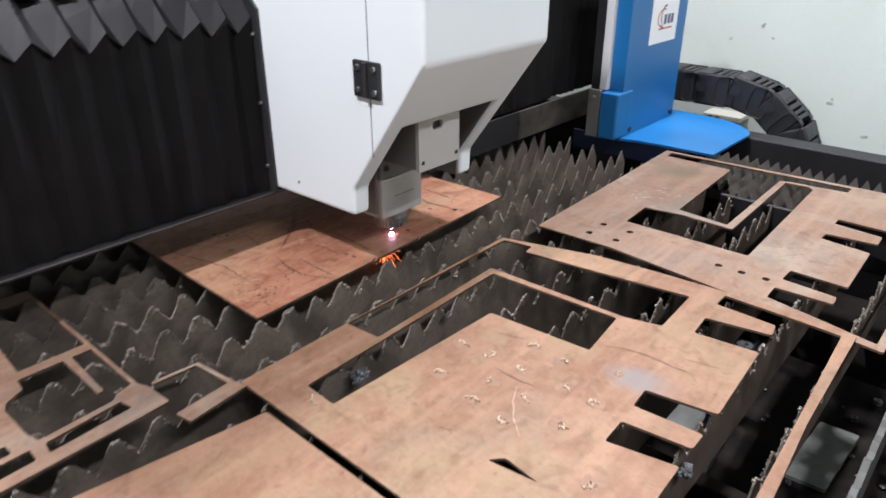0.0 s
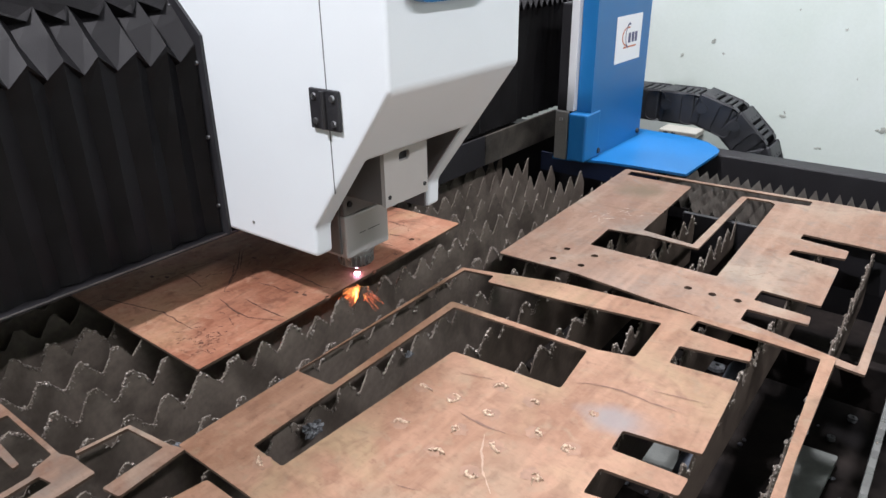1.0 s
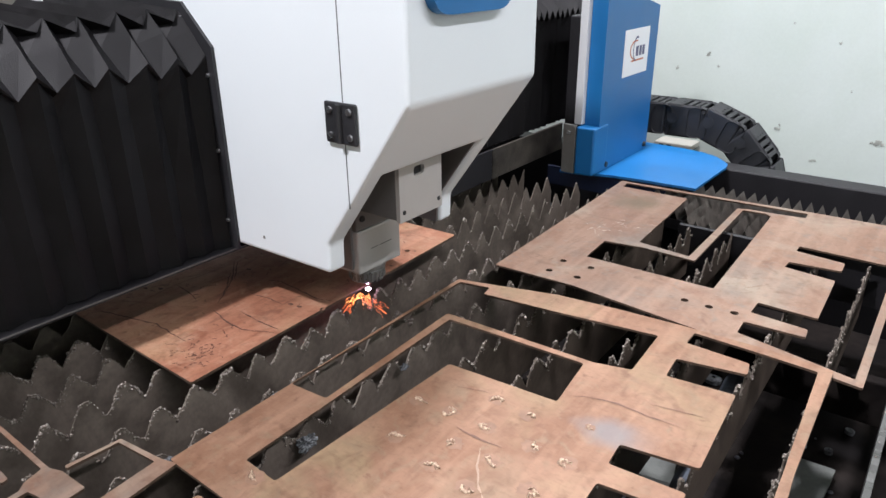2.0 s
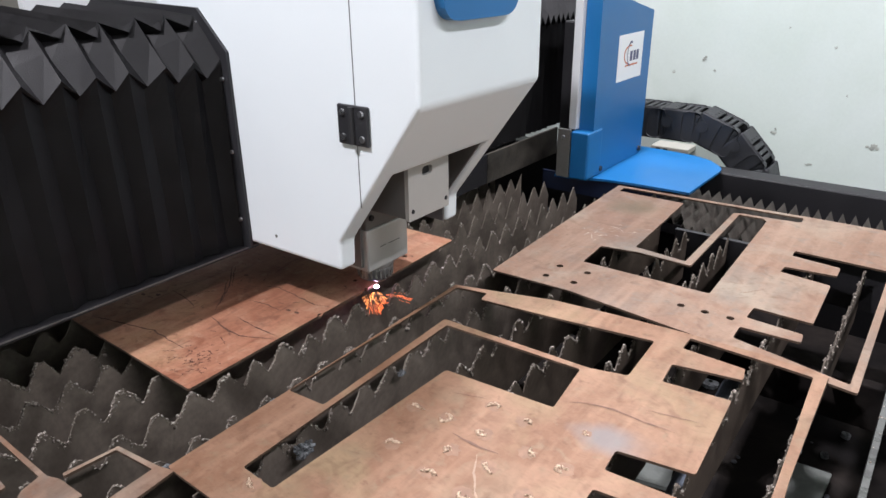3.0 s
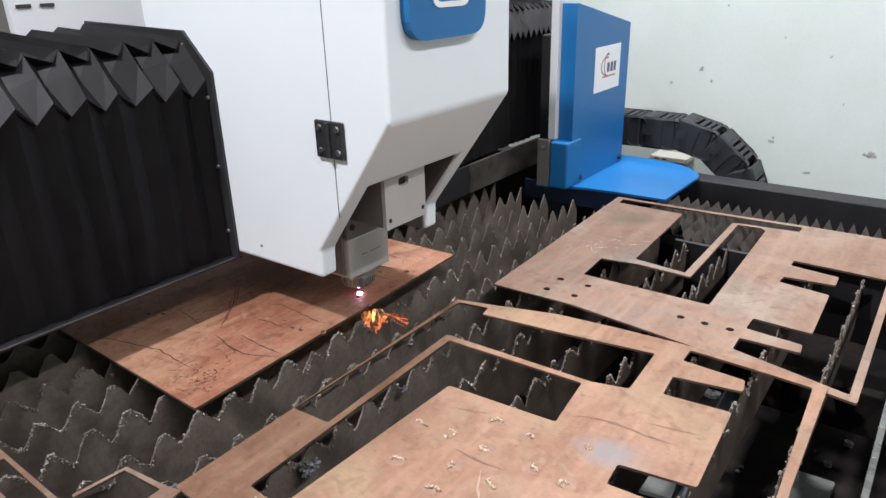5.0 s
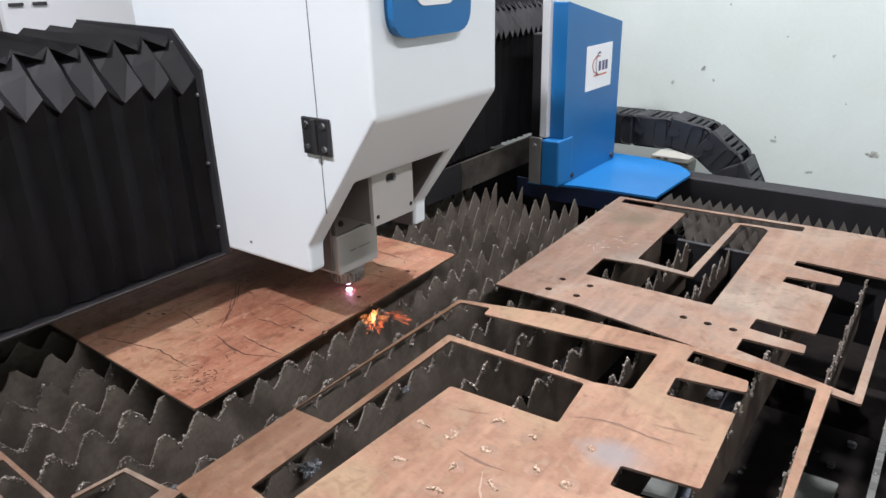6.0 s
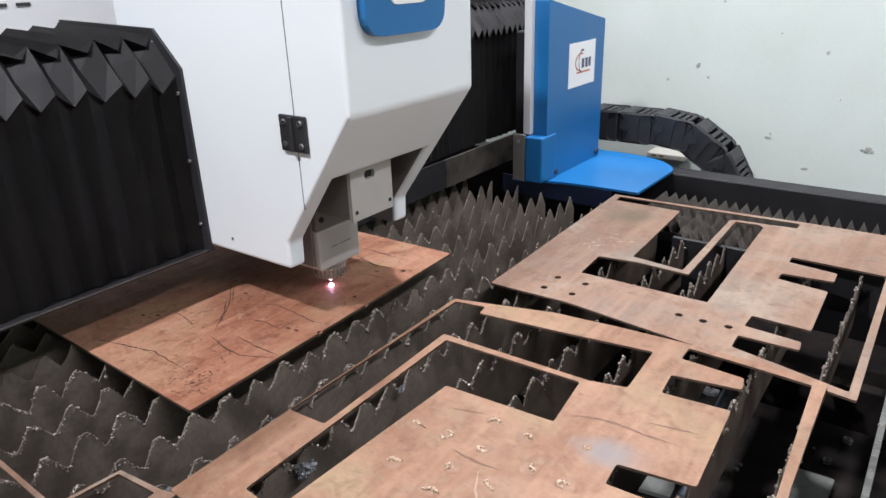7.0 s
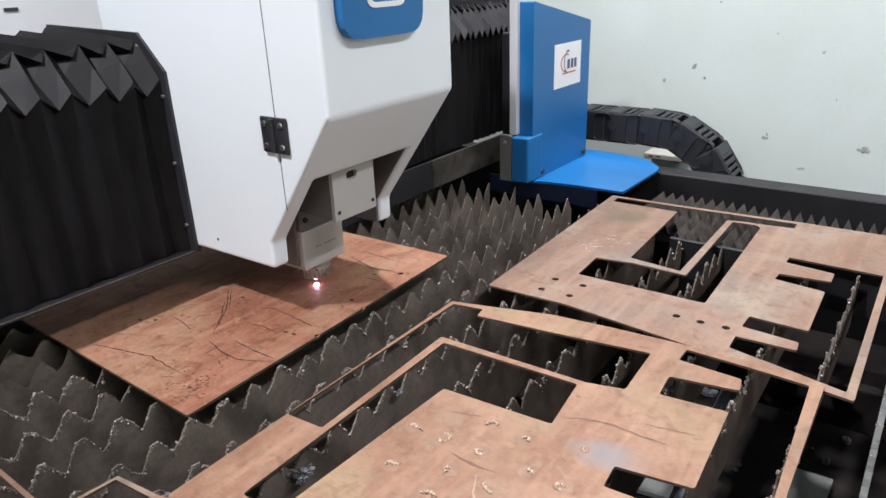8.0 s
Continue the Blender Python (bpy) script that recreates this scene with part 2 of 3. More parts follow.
def slab(loops, z0, z1, frame_of=lambda a, b, c: Vector((a, b, c)), edge_mat=0):
    """A flat piece with holes: the first loop is its outline, the others are holes."""
    bm = bmesh.new()
    tops, bots, edges = [], [], []
    for lp in loops:
        t = [bm.verts.new((x, y, 0)) for x, y in lp]
        edges += [bm.edges.new((t[i], t[(i + 1) % len(t)])) for i in range(len(t))]
        tops.append(t)
    bmesh.ops.triangle_fill(bm, use_beauty=True, use_dissolve=False, edges=edges, normal=(0, 0, 1))
    faces = list(bm.faces)
    pair = {}
    for t in tops:
        for v in t:
            pair[v] = bm.verts.new(v.co)
    for f in faces:
        bm.faces.new([pair[v] for v in reversed(f.verts)])
    for t in tops:
        for i in range(len(t)):
            a, b = t[i], t[(i + 1) % len(t)]
            f = bm.faces.new((a, pair[a], pair[b], b))
            f.material_index = edge_mat
    for v, w in pair.items():
        x, y = v.co.x, v.co.y
        v.co, w.co = frame_of(x, y, z1), frame_of(x, y, z0)
    return bm


def on_xz(x, z, y):
    return Vector((x, y, z))


def on_yz(y, z, x):
    return Vector((x, y, z))


def ring(cx, cy, r, n=14):
    return [(cx + r * math.cos(2 * math.pi * i / n), cy + r * math.sin(2 * math.pi * i / n)) for i in range(n)]


def blob(bm, co, r, squash=(1, 1, 1)):
    k = bmesh.ops.create_icosphere(bm, subdivisions=1, radius=r)
    for v in k["verts"]:
        j = 1 + random.uniform(-0.25, 0.25)
        v.co = Vector((v.co.x * squash[0] * j, v.co.y * squash[1] * j, v.co.z * squash[2] * j)) + Vector(co)


# ---- the room ----
def room():
    tagged(part("floor", box(-3.2, 3.6, -3.0, 2.0, -0.95, -0.85), M_FLOOR), "grey concrete workshop floor", "floor", kind="structure")
    # Ceiling, south and east walls are unseen; added close by to bounce light.
    tagged(part("ceiling", box(-3.2, 3.6, -3.0, 2.0, 2.5, 2.6), M_CEIL), "unseen off-white ceiling that bounces lamp light", "ceiling", kind="structure")
    tagged(part("wall_north", box(-3.2, 3.6, 1.85, 2.0, -0.85, 2.5), M_WALL), "pale greenish white scuffed wall behind the machine", "wall", kind="structure")
    tagged(part("bounce_wall_south", box(-3.2, 3.6, -3.0, -2.9, -0.85, 2.5), M_WALL), "unseen pale wall added to bounce light", "wall", kind="structure")
    tagged(part("wall_west", box(-3.2, -3.1, -2.9, 1.85, -0.85, 2.5), M_WALLD), "grey-brown workshop wall", "wall", kind="structure")
    tagged(part("bounce_wall_east", box(3.5, 3.6, -2.9, 1.85, -0.85, 2.5), M_WALL), "unseen pale wall added to bounce light", "wall", kind="structure")
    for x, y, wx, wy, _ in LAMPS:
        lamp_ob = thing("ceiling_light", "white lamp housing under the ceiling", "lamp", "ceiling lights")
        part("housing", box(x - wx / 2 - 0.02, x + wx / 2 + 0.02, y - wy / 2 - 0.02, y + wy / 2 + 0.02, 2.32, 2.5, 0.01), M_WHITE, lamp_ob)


# ---- the cutting bed ----
ico = bmesh.new()
bmesh.ops.create_icosphere(ico, subdivisions=1, radius=1.0)
ico.verts.index_update()
ICO_V = [tuple(v.co) for v in ico.verts]
ICO_F = [tuple(v.index for v in f.verts) for f in ico.faces]
ico.free()
SLAT_X = [0.004 + 0.081 * k for k in range(-12, 12)]
PITCH = 0.0515
PHASE = {-3: 0.0215, -2: 0.0225, -1: 0.0, 0: 0.0, 1: 0.003, 2: 0.0, 3: 0.007, 4: 0.018, 5: 0.034, 6: 0.041}  # where the teeth stand along each slat
Y0, Y1 = -0.62, 1.105


def slat(x, rusty, bed_ob):
    """One serrated support slat with worn, slag-crusted teeth."""
    rnd = random.Random(int(x * 1000) + 77)
    phase = PHASE.get(round((x - 0.004) / 0.081), rnd.uniform(-0.012, 0.012))
    ys, hs, tips = [], [], []
    y = Y0
    teeth = {}
    n = int((Y1 - Y0) / 0.00555)
    end = 0.965 if 0.3 < x < 0.84 else 1.03 if 0.17 < x <= 0.3 else Y1   # the ridge strips lie beyond
    for i in range(n + 1):
        y = Y0 + (end - Y0) * i / n
        u = (y - phase) / PITCH + 0.5
        k = math.floor(u)
        s = abs(u - k - 0.5) * 2          # 0 at the tip, 1 in the notch
        if k not in teeth:
            fresh = min(1, max(0, (k * PITCH - 0.55) / 0.3))
            if x > 0.2:
                fresh *= 0.55
            depth = (0.030 + 0.015 * fresh) * rnd.uniform(0.82, 1.15) * (0.35 if x > 0.7 else 1)
            tip = -0.0045 - (1 - fresh) * rnd.uniform(0, 0.007) - fresh * 0.002
            teeth[k] = (depth, tip, rnd.uniform(0.08, 0.30) * (1 - 0.8 * fresh), fresh)
        depth, tip, blunt, fresh = teeth[k]
        q = max(0.0, (s - blunt) / (1 - blunt))
        wear = (noise.noise(Vector((y * 130, x * 31, 3.1))) * 0.0035 + noise.noise(Vector((y * 47, x * 31, 1.1))) * 0.003) * (1 - 0.75 * fresh)
        h = tip - depth * q ** (0.85 + 0.15 * fresh) + min(0.002, wear)
        ys.append(y)
        hs.append(h)
    bm = bmesh.new()
    t = 0.0036 if x > 0.7 else 0.0011
    lo = -0.12
    cols = [[bm.verts.new((sx, yy, zz)) for sx, zz in ((-t, lo), (-t, hh), (t, hh), (t, lo))] for yy, hh in zip(ys, hs)]
    for a, b in zip(cols, cols[1:]):
        for j in range(4):
            bm.faces.new((a[j], a[(j + 1) % 4], b[(j + 1) % 4], b[j]))
    bm.faces.new(cols[0])
    bm.faces.new(cols[-1])
    ob = part("slat", bm, M_SLATG if x > 0.7 else M_SLATF if rusty else M_SLAT, bed_ob, "thick grey-green slat with small clean notches" if x > 0.7 else "rusty serrated slat with spiky worn teeth" if rusty else "dark serrated slat with slag-crusted teeth", pose(x, 0, 0))
    vs, fs = [], []
    for i in range(1, len(ys) - 1):
        if not -0.45 < ys[i] < 1.09 or x < -0.3:
            continue
        k = math.floor((ys[i] - phase) / PITCH + 0.5)
        fresh = teeth[k][3]
        clump = 0.5 + 0.9 * noise.noise(Vector((ys[i] * 38, x * 17, 9.0)))
        count = (0.5 if x > 0.7 else 12.0) * (1 - 0.93 * fresh) * clump * (1.0 if hs[i] > -0.034 else 0.45) * (1.25 if x < 0.1 else 1.0)
        spill = max(0.0, noise.noise(Vector((ys[i] * 24, x * 23, 4.0))))   # where spatter runs down the face
        for _ in range(int(count + rnd.random())):
            r = rnd.uniform(0.0006, 0.0014) if rnd.random() < 0.9 else rnd.uniform(0.0015, 0.0030)
            f = rnd.random()
            yy = ys[i] + (ys[i + 1] - ys[i]) * f
            zz = hs[i] + (hs[i + 1] - hs[i]) * f
            drop = rnd.uniform(-0.0008, 0.0038) + (rnd.random() ** 1.5 * 0.030 * spill if rnd.random() < 0.6 else 0)
            c = Vector((rnd.uniform(-0.0022, 0.0028), yy + rnd.uniform(-0.001, 0.001), min(zz - drop, -0.0042)))
            n0 = len(vs)
            for v in ICO_V:
                g = r * rnd.uniform(0.75, 1.3)
                vs.append((c.x + v[0] * g, c.y + v[1] * g, c.z + v[2] * g * 1.15))
            fs += [tuple(n0 + q for q in f3) for f3 in ICO_F]
    if vs:
        me = bpy.data.meshes.new("slag_crust")
        me.from_pydata(vs, [], fs)
        me.materials.append(M_DROSS)
        cr = new("slag_crust", me)
        cr.parent = ob
        tagged(cr, "grey beads of solidified slag", kind="stuff")


SLUGS = ((0.417, 0.966, 0.008), (0.688, 0.939, 0.0035), (0.666, 0.852, 0.003))


def bed():
    frame_ob = thing("cutting_bed", "black cutting bed with rows of serrated steel slats", "machine bed")
    part("far_rail", box(-1.4, 2.6, 1.395, 1.46, -0.4, -0.003, 0.004), M_FRAME, frame_ob)
    part("slat_bearer", box(-1.4, 2.6, 1.105, 1.125, -0.16, -0.09), M_FRAME, frame_ob)
    part("near_rail", box(-1.4, 2.6, -0.72, -0.64, -0.4, -0.03, 0.004), M_FRAME, frame_ob)
    part("end_plate", box(-1.45, -1.4, -0.72, 1.46, -0.4, -0.05), M_FRAME, frame_ob)
    part("end_plate", box(2.6, 2.65, -0.72, 1.46, -0.4, -0.05), M_FRAME, frame_ob)
    for y in (-0.25, 0.25, 0.75):
        part("cross_bar", box(-1.4, 2.6, y - 0.012, y + 0.012, -0.2, -0.1205, 0.003), M_PIT, frame_ob)
    part("tray", box(-1.4, 2.6, -0.64, 1.395, -0.40, -0.36), M_PIT, frame_ob, "near-black slag tray")
    for x in (-1.3, 2.5):
        for y in (-0.68, 1.42):
            part("leg", box(x - 0.04, x + 0.04, y - 0.04, y + 0.04, -0.85, -0.4), M_FRAME, frame_ob)
    for x in SLAT_X:
        slat(x, x > 0.22, frame_ob)
    for k in range(27):
        x = 0.188 + 0.0240 * k
        bm = bmesh.new()
        n = 6
        rows = []
        for i in range(n + 1):
            near = (0.982 if x > 0.3 else 1.047) + 0.006 * (k % 3)
            y = near + (1.25 - near) * i / n
            d = noise.noise(Vector((k * 3.3, i * 0.9, 0))) * 0.0015
            rows.append([bm.verts.new((x - 0.0105, y, -0.036)), bm.verts.new((x - 0.002 + d, y, -0.007 + d)), bm.verts.new((x + 0.0105, y, -0.036)), bm.verts.new((x - 0.002 + d, y, -0.0115 + d))])
        for a, b in zip(rows, rows[1:]):
            for i in range(4):
                bm.faces.new((a[i], a[(i + 1) % 4], b[(i + 1) % 4], b[i]))
        bm.faces.new(rows[0])
        bm.faces.new(rows[-1])
        part("ridge_strip", bm, M_RIDGE, frame_ob, "dull folded steel ridge strip")
    part("ridge_end_bar", box(0.30, 0.84, 0.967, 0.979, -0.10, -0.014, 0.002), M_FRAME, frame_ob)
    part("ridge_bearer", box(0.17, 0.84, 1.05, 1.25, -0.050, -0.037), M_FRAME, frame_ob)
    # scrap lying under the slats
    rnd = random.Random(5)
    for cx, cy, r in SLUGS:
        s = thing("slag_slug", "grey-blue cut-out steel slug with a hole", "scrap", "slugs under the bed", pose(cx, cy, -0.352, rnd.uniform(-8, 8), rnd.uniform(-8, 8), rnd.uniform(0, 90)))
        part("disc", slab([ring(0, 0, r * 2.4, 20), ring(0.5 * r, 0, r * 0.62, 12)], -0.004, 0.004), M_LUMP, s)
    tube = part("brace_tube", cyl(pose(0.5365, 0.262, -0.20, -90, 0, 3), 0.022, 0.476, None, 24, 0.002), M_TUBE, frame_ob, "blue-grey steel brace tube with a drilled hole")
    part("hole", cyl(pose(0.546, 0.478, -0.1795), 0.0085, 0.0022, None, 16), M_SEAM, tube, "dark drilled hole")
    bm = bmesh.new()
    random.seed(9)
    for _ in range(150):
        blob(bm, (rnd.uniform(0.1, 1.0), rnd.uniform(-0.4, 1.1), -0.357 + rnd.uniform(0, 0.004)), rnd.uniform(0.003, 0.009), (1, 1, 0.5))
    tagged(part("slag_heap", bm, M_SLAG), "loose grey slag lumps on the dark tray", "slag", kind="stuff")


# ---- sheets on the bed ----
def sheet(name, label, loops, z0, z1, material, r=0.0042):
    ob = thing(name, label, "metal sheet")
    lp = [rounded(p, r) if len(p) < 40 else p for p in loops]
    part("plate", slab(lp, z0, z1, edge_mat=1), [material, M_EDGE], ob)
    return ob


def strips(bm, z, rows):
    """Thin raised lines x0, y0, x1, y1, width."""
    for x0, y0, x1, y1, w in rows:
        a, b = Vector((x0, y0)), Vector((x1, y1))
        n = 7
        d = (b - a).normalized()
        s = Vector((-d.y, d.x))
        prev = None
        for i in range(n + 1):
            p = a.lerp(b, i / n) + s * noise.noise(Vector((x0 * 40 + i * 0.7, y0 * 40, 0))) * 0.004
            hw = w * (0.25 + math.sin(math.pi * (i + 0.4) / (n + 0.8))) * 0.6
            q = [bm.verts.new((*(p + s * hw), z)), bm.verts.new((*(p - s * hw), z))]
            if prev:
                bm.faces.new((prev[0], prev[1], q[1], q[0]))
            prev = q


SCRATCHES = [(.0014, [(-.275, .278), (-.216, .229), (-.176, .183)]), (.0014, [(-.239, .241), (-.197, .204), (-.157, .156)]), (.001, [(-.272, .283), (-.207, .227)]),
             (.0016, [(-.298, .011), (-.287, .033), (-.237, .046), (-.178, .061), (-.128, .058), (-.096, .057)]), (.0015, [(-.147, .139), (-.094, .128), (-.059, .127), (-.005, .153)]),
             (.0014, [(-.110, .162), (-.057, .158), (-.006, .159)]), (.0014, [(-.150, .271), (-.089, .267), (-.041, .263), (-.014, .271)]), (.0012, [(-.142, .211), (-.102, .218), (-.070, .216)]),
             (.0011, [(-.278, .158), (-.223, .153), (-.199, .145)]), (.0011, [(-.227, .167), (-.231, .183), (-.215, .198)]), (.001, [(-.171, .258), (-.132, .274)]),
             (.0016, [(-.189, .510), (-.112, .491), (-.062, .500)]), (.0013, [(-.190, .545), (-.098, .542)]), (.0014, [(-.20, .585), (-.15, .60)]), (.0012, [(-.10, .45), (-.05, .455)])]


def scratch_line(bm, z, pts, w):
    """A thin wavering mark through the points, ragged in width and fading at its ends."""
    path = []
    for a, b in zip(pts, pts[1:]):
        a, b = Vector(a), Vector(b)
        n = max(3, int((b - a).length / 0.006))
        path += [a.lerp(b, i / n) for i in range(n)]
    path.append(Vector(pts[-1]))
    prev = None
    for i, p in enumerate(path):
        d = (path[min(i + 1, len(path) - 1)] - path[max(i - 1, 0)]).normalized()
        s = Vector((-d.y, d.x))
        q = p + s * 0.0022 * noise.noise(Vector((p.x * 70, p.y * 70, 2.0)))
        hw = w * min(1, 0.25 + 3 * min(i, len(path) - 1 - i) / len(path)) * (0.75 + 0.9 * noise.noise(Vector((p.x * 160, p.y * 160, 7.0))))
        v = [bm.verts.new((*(q + s * hw), z)), bm.verts.new((*(q - s * hw), z))]
        if prev:
            bm.faces.new((prev[0], prev[1], v[1], v[0]))
        prev = v


def weld_spot(parent, x, y, i):
    """A curled raised bead of weld metal on a dull scorched patch."""
    rnd = random.Random(i + 40)
    small = 0.55 if i == 12 else 1.0
    bm = bmesh.new()
    a0, turn, size = rnd.uniform(0, 6.28), rnd.choice((-1, 1)) * rnd.uniform(3.6, 6.0), 0.0062 * small * rnd.uniform(0.85, 1.2)
    prev, n = None, 30
    for k in range(n + 1):
        f = k / n
        ang = a0 + turn * f + (2.4 * (f - 0.6) if f > 0.6 else 0) * (-1.6 if turn > 0 else 1.6)
        rad = size * (0.45 + 0.75 * f + 0.25 * math.sin(9 * f + i))
        wob = 0.0022 * small * noise.noise(Vector((k * 0.45, i * 1.9, 8)))
        p = Vector((x + 1.3 * rad * math.cos(ang) + wob, y + rad * math.sin(ang) - wob, 0.0041))
        hr = 0.0027 * small * (0.35 + math.sin(math.pi * min(0.96, f + 0.04)) ** 0.5) * (0.55 + 1.1 * abs(noise.noise(Vector((k * 0.55, i * 3.7, 0)))))
        d = Vector((-math.sin(ang), math.cos(ang), 0))
        s = Vector((d.y, -d.x, 0))
        loop = [bm.verts.new(p + s * hr * math.cos(math.radians(45 * c)) + Vector((0, 0, 0.8 * hr * math.sin(math.radians(45 * c))))) for c in range(8)]
        if prev:
            for c in range(8):
                bm.faces.new((prev[c], prev[(c + 1) % 8], loop[(c + 1) % 8], loop[c]))
        else:
            bm.faces.new(loop)
        prev = loop
    bm.faces.new(prev)
    bead = part("weld_spot", bm, M_WELD, parent, "bright curled weld bead", smooth=True)
    bm = bmesh.new()
    bm.faces.new([bm.verts.new((x + 0.0135 * small * math.cos(q) * g, y + 0.0115 * small * math.sin(q) * g, 0.0043)) for q, g in ((math.radians(20 * c), 0.85 + 0.5 * noise.noise(Vector((c * 0.7, i * 2.3, 5)))) for c in range(18))])
    part("scorch", bm, M_RUB, bead, "dull brown scorched patch")


def offcut(label, m, hx, hy):
    ob = thing("steel_offcut", label, "scrap", m=m)
    part("plate", slab([rounded([(-hx, -hy), (hx, -hy * 0.94), (hx * 0.97, hy), (-hx, hy * 0.96)], 0.004)], -0.004, 0.004), M_OFFCUT, ob)


def lumps():
    for i, (x, y, z, r) in enumerate([(.183, .030, -.030, .012), (.100, .055, -.016, .010), (.101, -.10, -.012, .008), (.181, .215, -.02, .006), (.58, .16, -.04, .010), (.660, .36, -.02, .008)]):
        bm = bmesh.new()
        bmesh.ops.create_icosphere(bm, subdivisions=4, radius=1.0)
        for v in bm.verts:
            d = 0.85 + 0.5 * noise.noise(v.co * 1.4 + Vector((i * 9.1, 0, 0))) + 0.45 * noise.noise(v.co * 4.0 + Vector((0, i * 5.3, 0)))
            v.co = Vector((x + v.co.x * r * 0.75 * d, y + v.co.y * r * 1.1 * d, z + v.co.z * r * 0.8 * d))
        tagged(part("slag_lump", bm, M_LUMP), "blue-grey lump of slag stuck to a slat", "slag", "slag lumps on the slats")


def sheets():
    plate = sheet("cut_plate", "reddish brown steel plate with dark scratches being cut", [
        [(0.0, 0.0), (-0.024, 0.617), (-0.66, 0.60), (-0.66, 0.012)],
        ring(-0.010, 0.244, 0.0045), ring(-0.013, 0.355, 0.004), ring(-0.052, 0.368, 0.004), ring(-0.05, 0.50, 0.005)], -0.004, 0.0, M_PLATE, 0.004)
    for w, line in SCRATCHES:
        bm = bmesh.new()
        scratch_line(bm, 0.0006, line, w)
        part("scratch", bm, M_SCRATCH, plate, "dark scorched scratch")
    for i, (x, y) in enumerate([(-.062, .225), (-.045, .227), (-.305, .12), (-.225, .271), (-.283, .134), (-.03, .43), (-.09, .47)]):
        bm = bmesh.new()
        loop = [bm.verts.new((x + rr * math.cos(a) * 1.6, y + rr * math.sin(a), 0.0006)) for a, rr in ((math.radians(30 * c), 0.0032 * (1 + 0.7 * noise.noise(Vector((c * 0.9, i * 5.1, 0))))) for c in range(12))]
        bm.faces.new(loop)
        part("burn_spot", bm, M_SCRATCH, plate, "small dark burnt spot")
    bm = bmesh.new()
    rnd = random.Random(3)
    for _ in range(60):
        x, y = -0.05 + rnd.gauss(0, 0.022), 0.045 + rnd.gauss(0, 0.017)
        if -0.1 < x < -0.008 and y > 0.008:
            strips(bm, 0.0006, [(x, y, x + rnd.uniform(-.006, .006), y + rnd.uniform(.002, .007), .0012)])
    for _ in range(60):
        x, y = rnd.uniform(-.3, -.04), rnd.uniform(.02, .58)
        strips(bm, 0.0006, [(x, y, x + rnd.uniform(-.02, .02), y + rnd.uniform(-.012, .012), .0009)])
    tagged(part("spatter", bm, M_SCRATCH, plate, "small dark scorch marks"), kind="stuff")

    a = sheet("scrap_sheet", "tan oxidised skeleton sheet with cut-out windows and weld marks", [
        [(.105, .450), (.165, .466), (.27, .496), (.37, .507), (.476, .5145), (.58, .5165), (.665, .511), (.668, .27), (.678, .10), (.684, -.108), (.40, -.110), (.116, -.105)],
        [(.113, .072), (.172, .076), (.162, .342), (.402, .346), (.452, .359), (.447, .465), (.30, .444), (.170, .429), (.166, .453), (.113, .443)],
        [(.184, -.056), (.236, -.059), (.249, .229), (.406, .239), (.394, .336), (.176, .329)],
        [(.649, .496), (.578, .500), (.486, .503), (.486, .469), (.572, .465), (.577, .436), (.489, .42), (.493, .372), (.578, .381), (.586, .222), (.501, .209), (.504, .172), (.587, .177), (.587, .147), (.507, .138), (.509, .096), (.588, .112), (.594, -.09), (.67, -.09), (.658, .262)],
        [(.430, -.012), (.443, .003), (.49, -.004)]], 0.0005, 0.004, M_SHEET)
    for i, (x, y) in enumerate([(.268, .139), (.312, .146), (.344, .197), (.366, .146), (.392, .193), (.352, .100), (.423, .146), (.401, .102), (.352, .055), (.469, .146), (.401, .053), (.455, .086), (.462, .217), (.29, .07), (.215, -.068), (.53, .03)]):
        weld_spot(a, x, y, i)
    for w, line in [(.0020, [(.417, .261), (.435, .270), (.469, .278), (.506, .276), (.546, .278)]), (.0026, [(.336, .126), (.365, .124), (.398, .126)]), (.0014, [(.352, -.009), (.375, -.001)]),
                    (.0012, [(.50, .30), (.56, .312)]), (.0010, [(.28, .19), (.33, .205)])]:
        bm = bmesh.new()
        scratch_line(bm, 0.0044, line, w * 0.7)
        part("scratch", bm, M_FAINT, a, "thin brownish scratch")
    bm = bmesh.new()
    scratch_line(bm, 0.0044, [(.380, .111), (.393, .085), (.414, .058), (.436, .039)], 0.0016)
    part("chalk_mark", bm, M_PALE, a, "pale curved rub mark")
    b = sheet("scrap_sheet", "tan oxidised skeleton sheet with small round holes and slots", [
        [(.118, .544), (.267, .548), (.468, .524), (.584, .511), (.701, .495), (.70, .878), (.706, 1.16), (.522, 1.158), (.30, 1.146), (.098, 1.139)],
        [(.284, .792), (.384, .779), (.381, 1.094), (.40, 1.102), (.46, 1.106), (.512, 1.113), (.511, 1.1435), (.30, 1.1335), (.116, 1.127), (.118, 1.098), (.272, 1.096)],
        [(.228, .759), (.233, .671), (.461, .672), (.452, 1.082), (.44, 1.094), (.394, 1.09), (.399, .765), (.30, .770)],
        [(.689, .94), (.535, .945), (.535, .918), (.617, .907), (.618, .867), (.536, .858), (.534, .831), (.616, .819), (.619, .66), (.533, .663), (.532, .623), (.614, .616), (.616, .59), (.532, .587), (.533, .548), (.61, .531), (.69, .512)]]
        + [ring(x, y, 0.0062) for x, y in ((.208, .629), (.207, .579), (.262, .630), (.260, .581), (.437, .604), (.475, .604), (.513, .606))], -0.0035, 0.0, M_SHEET2)
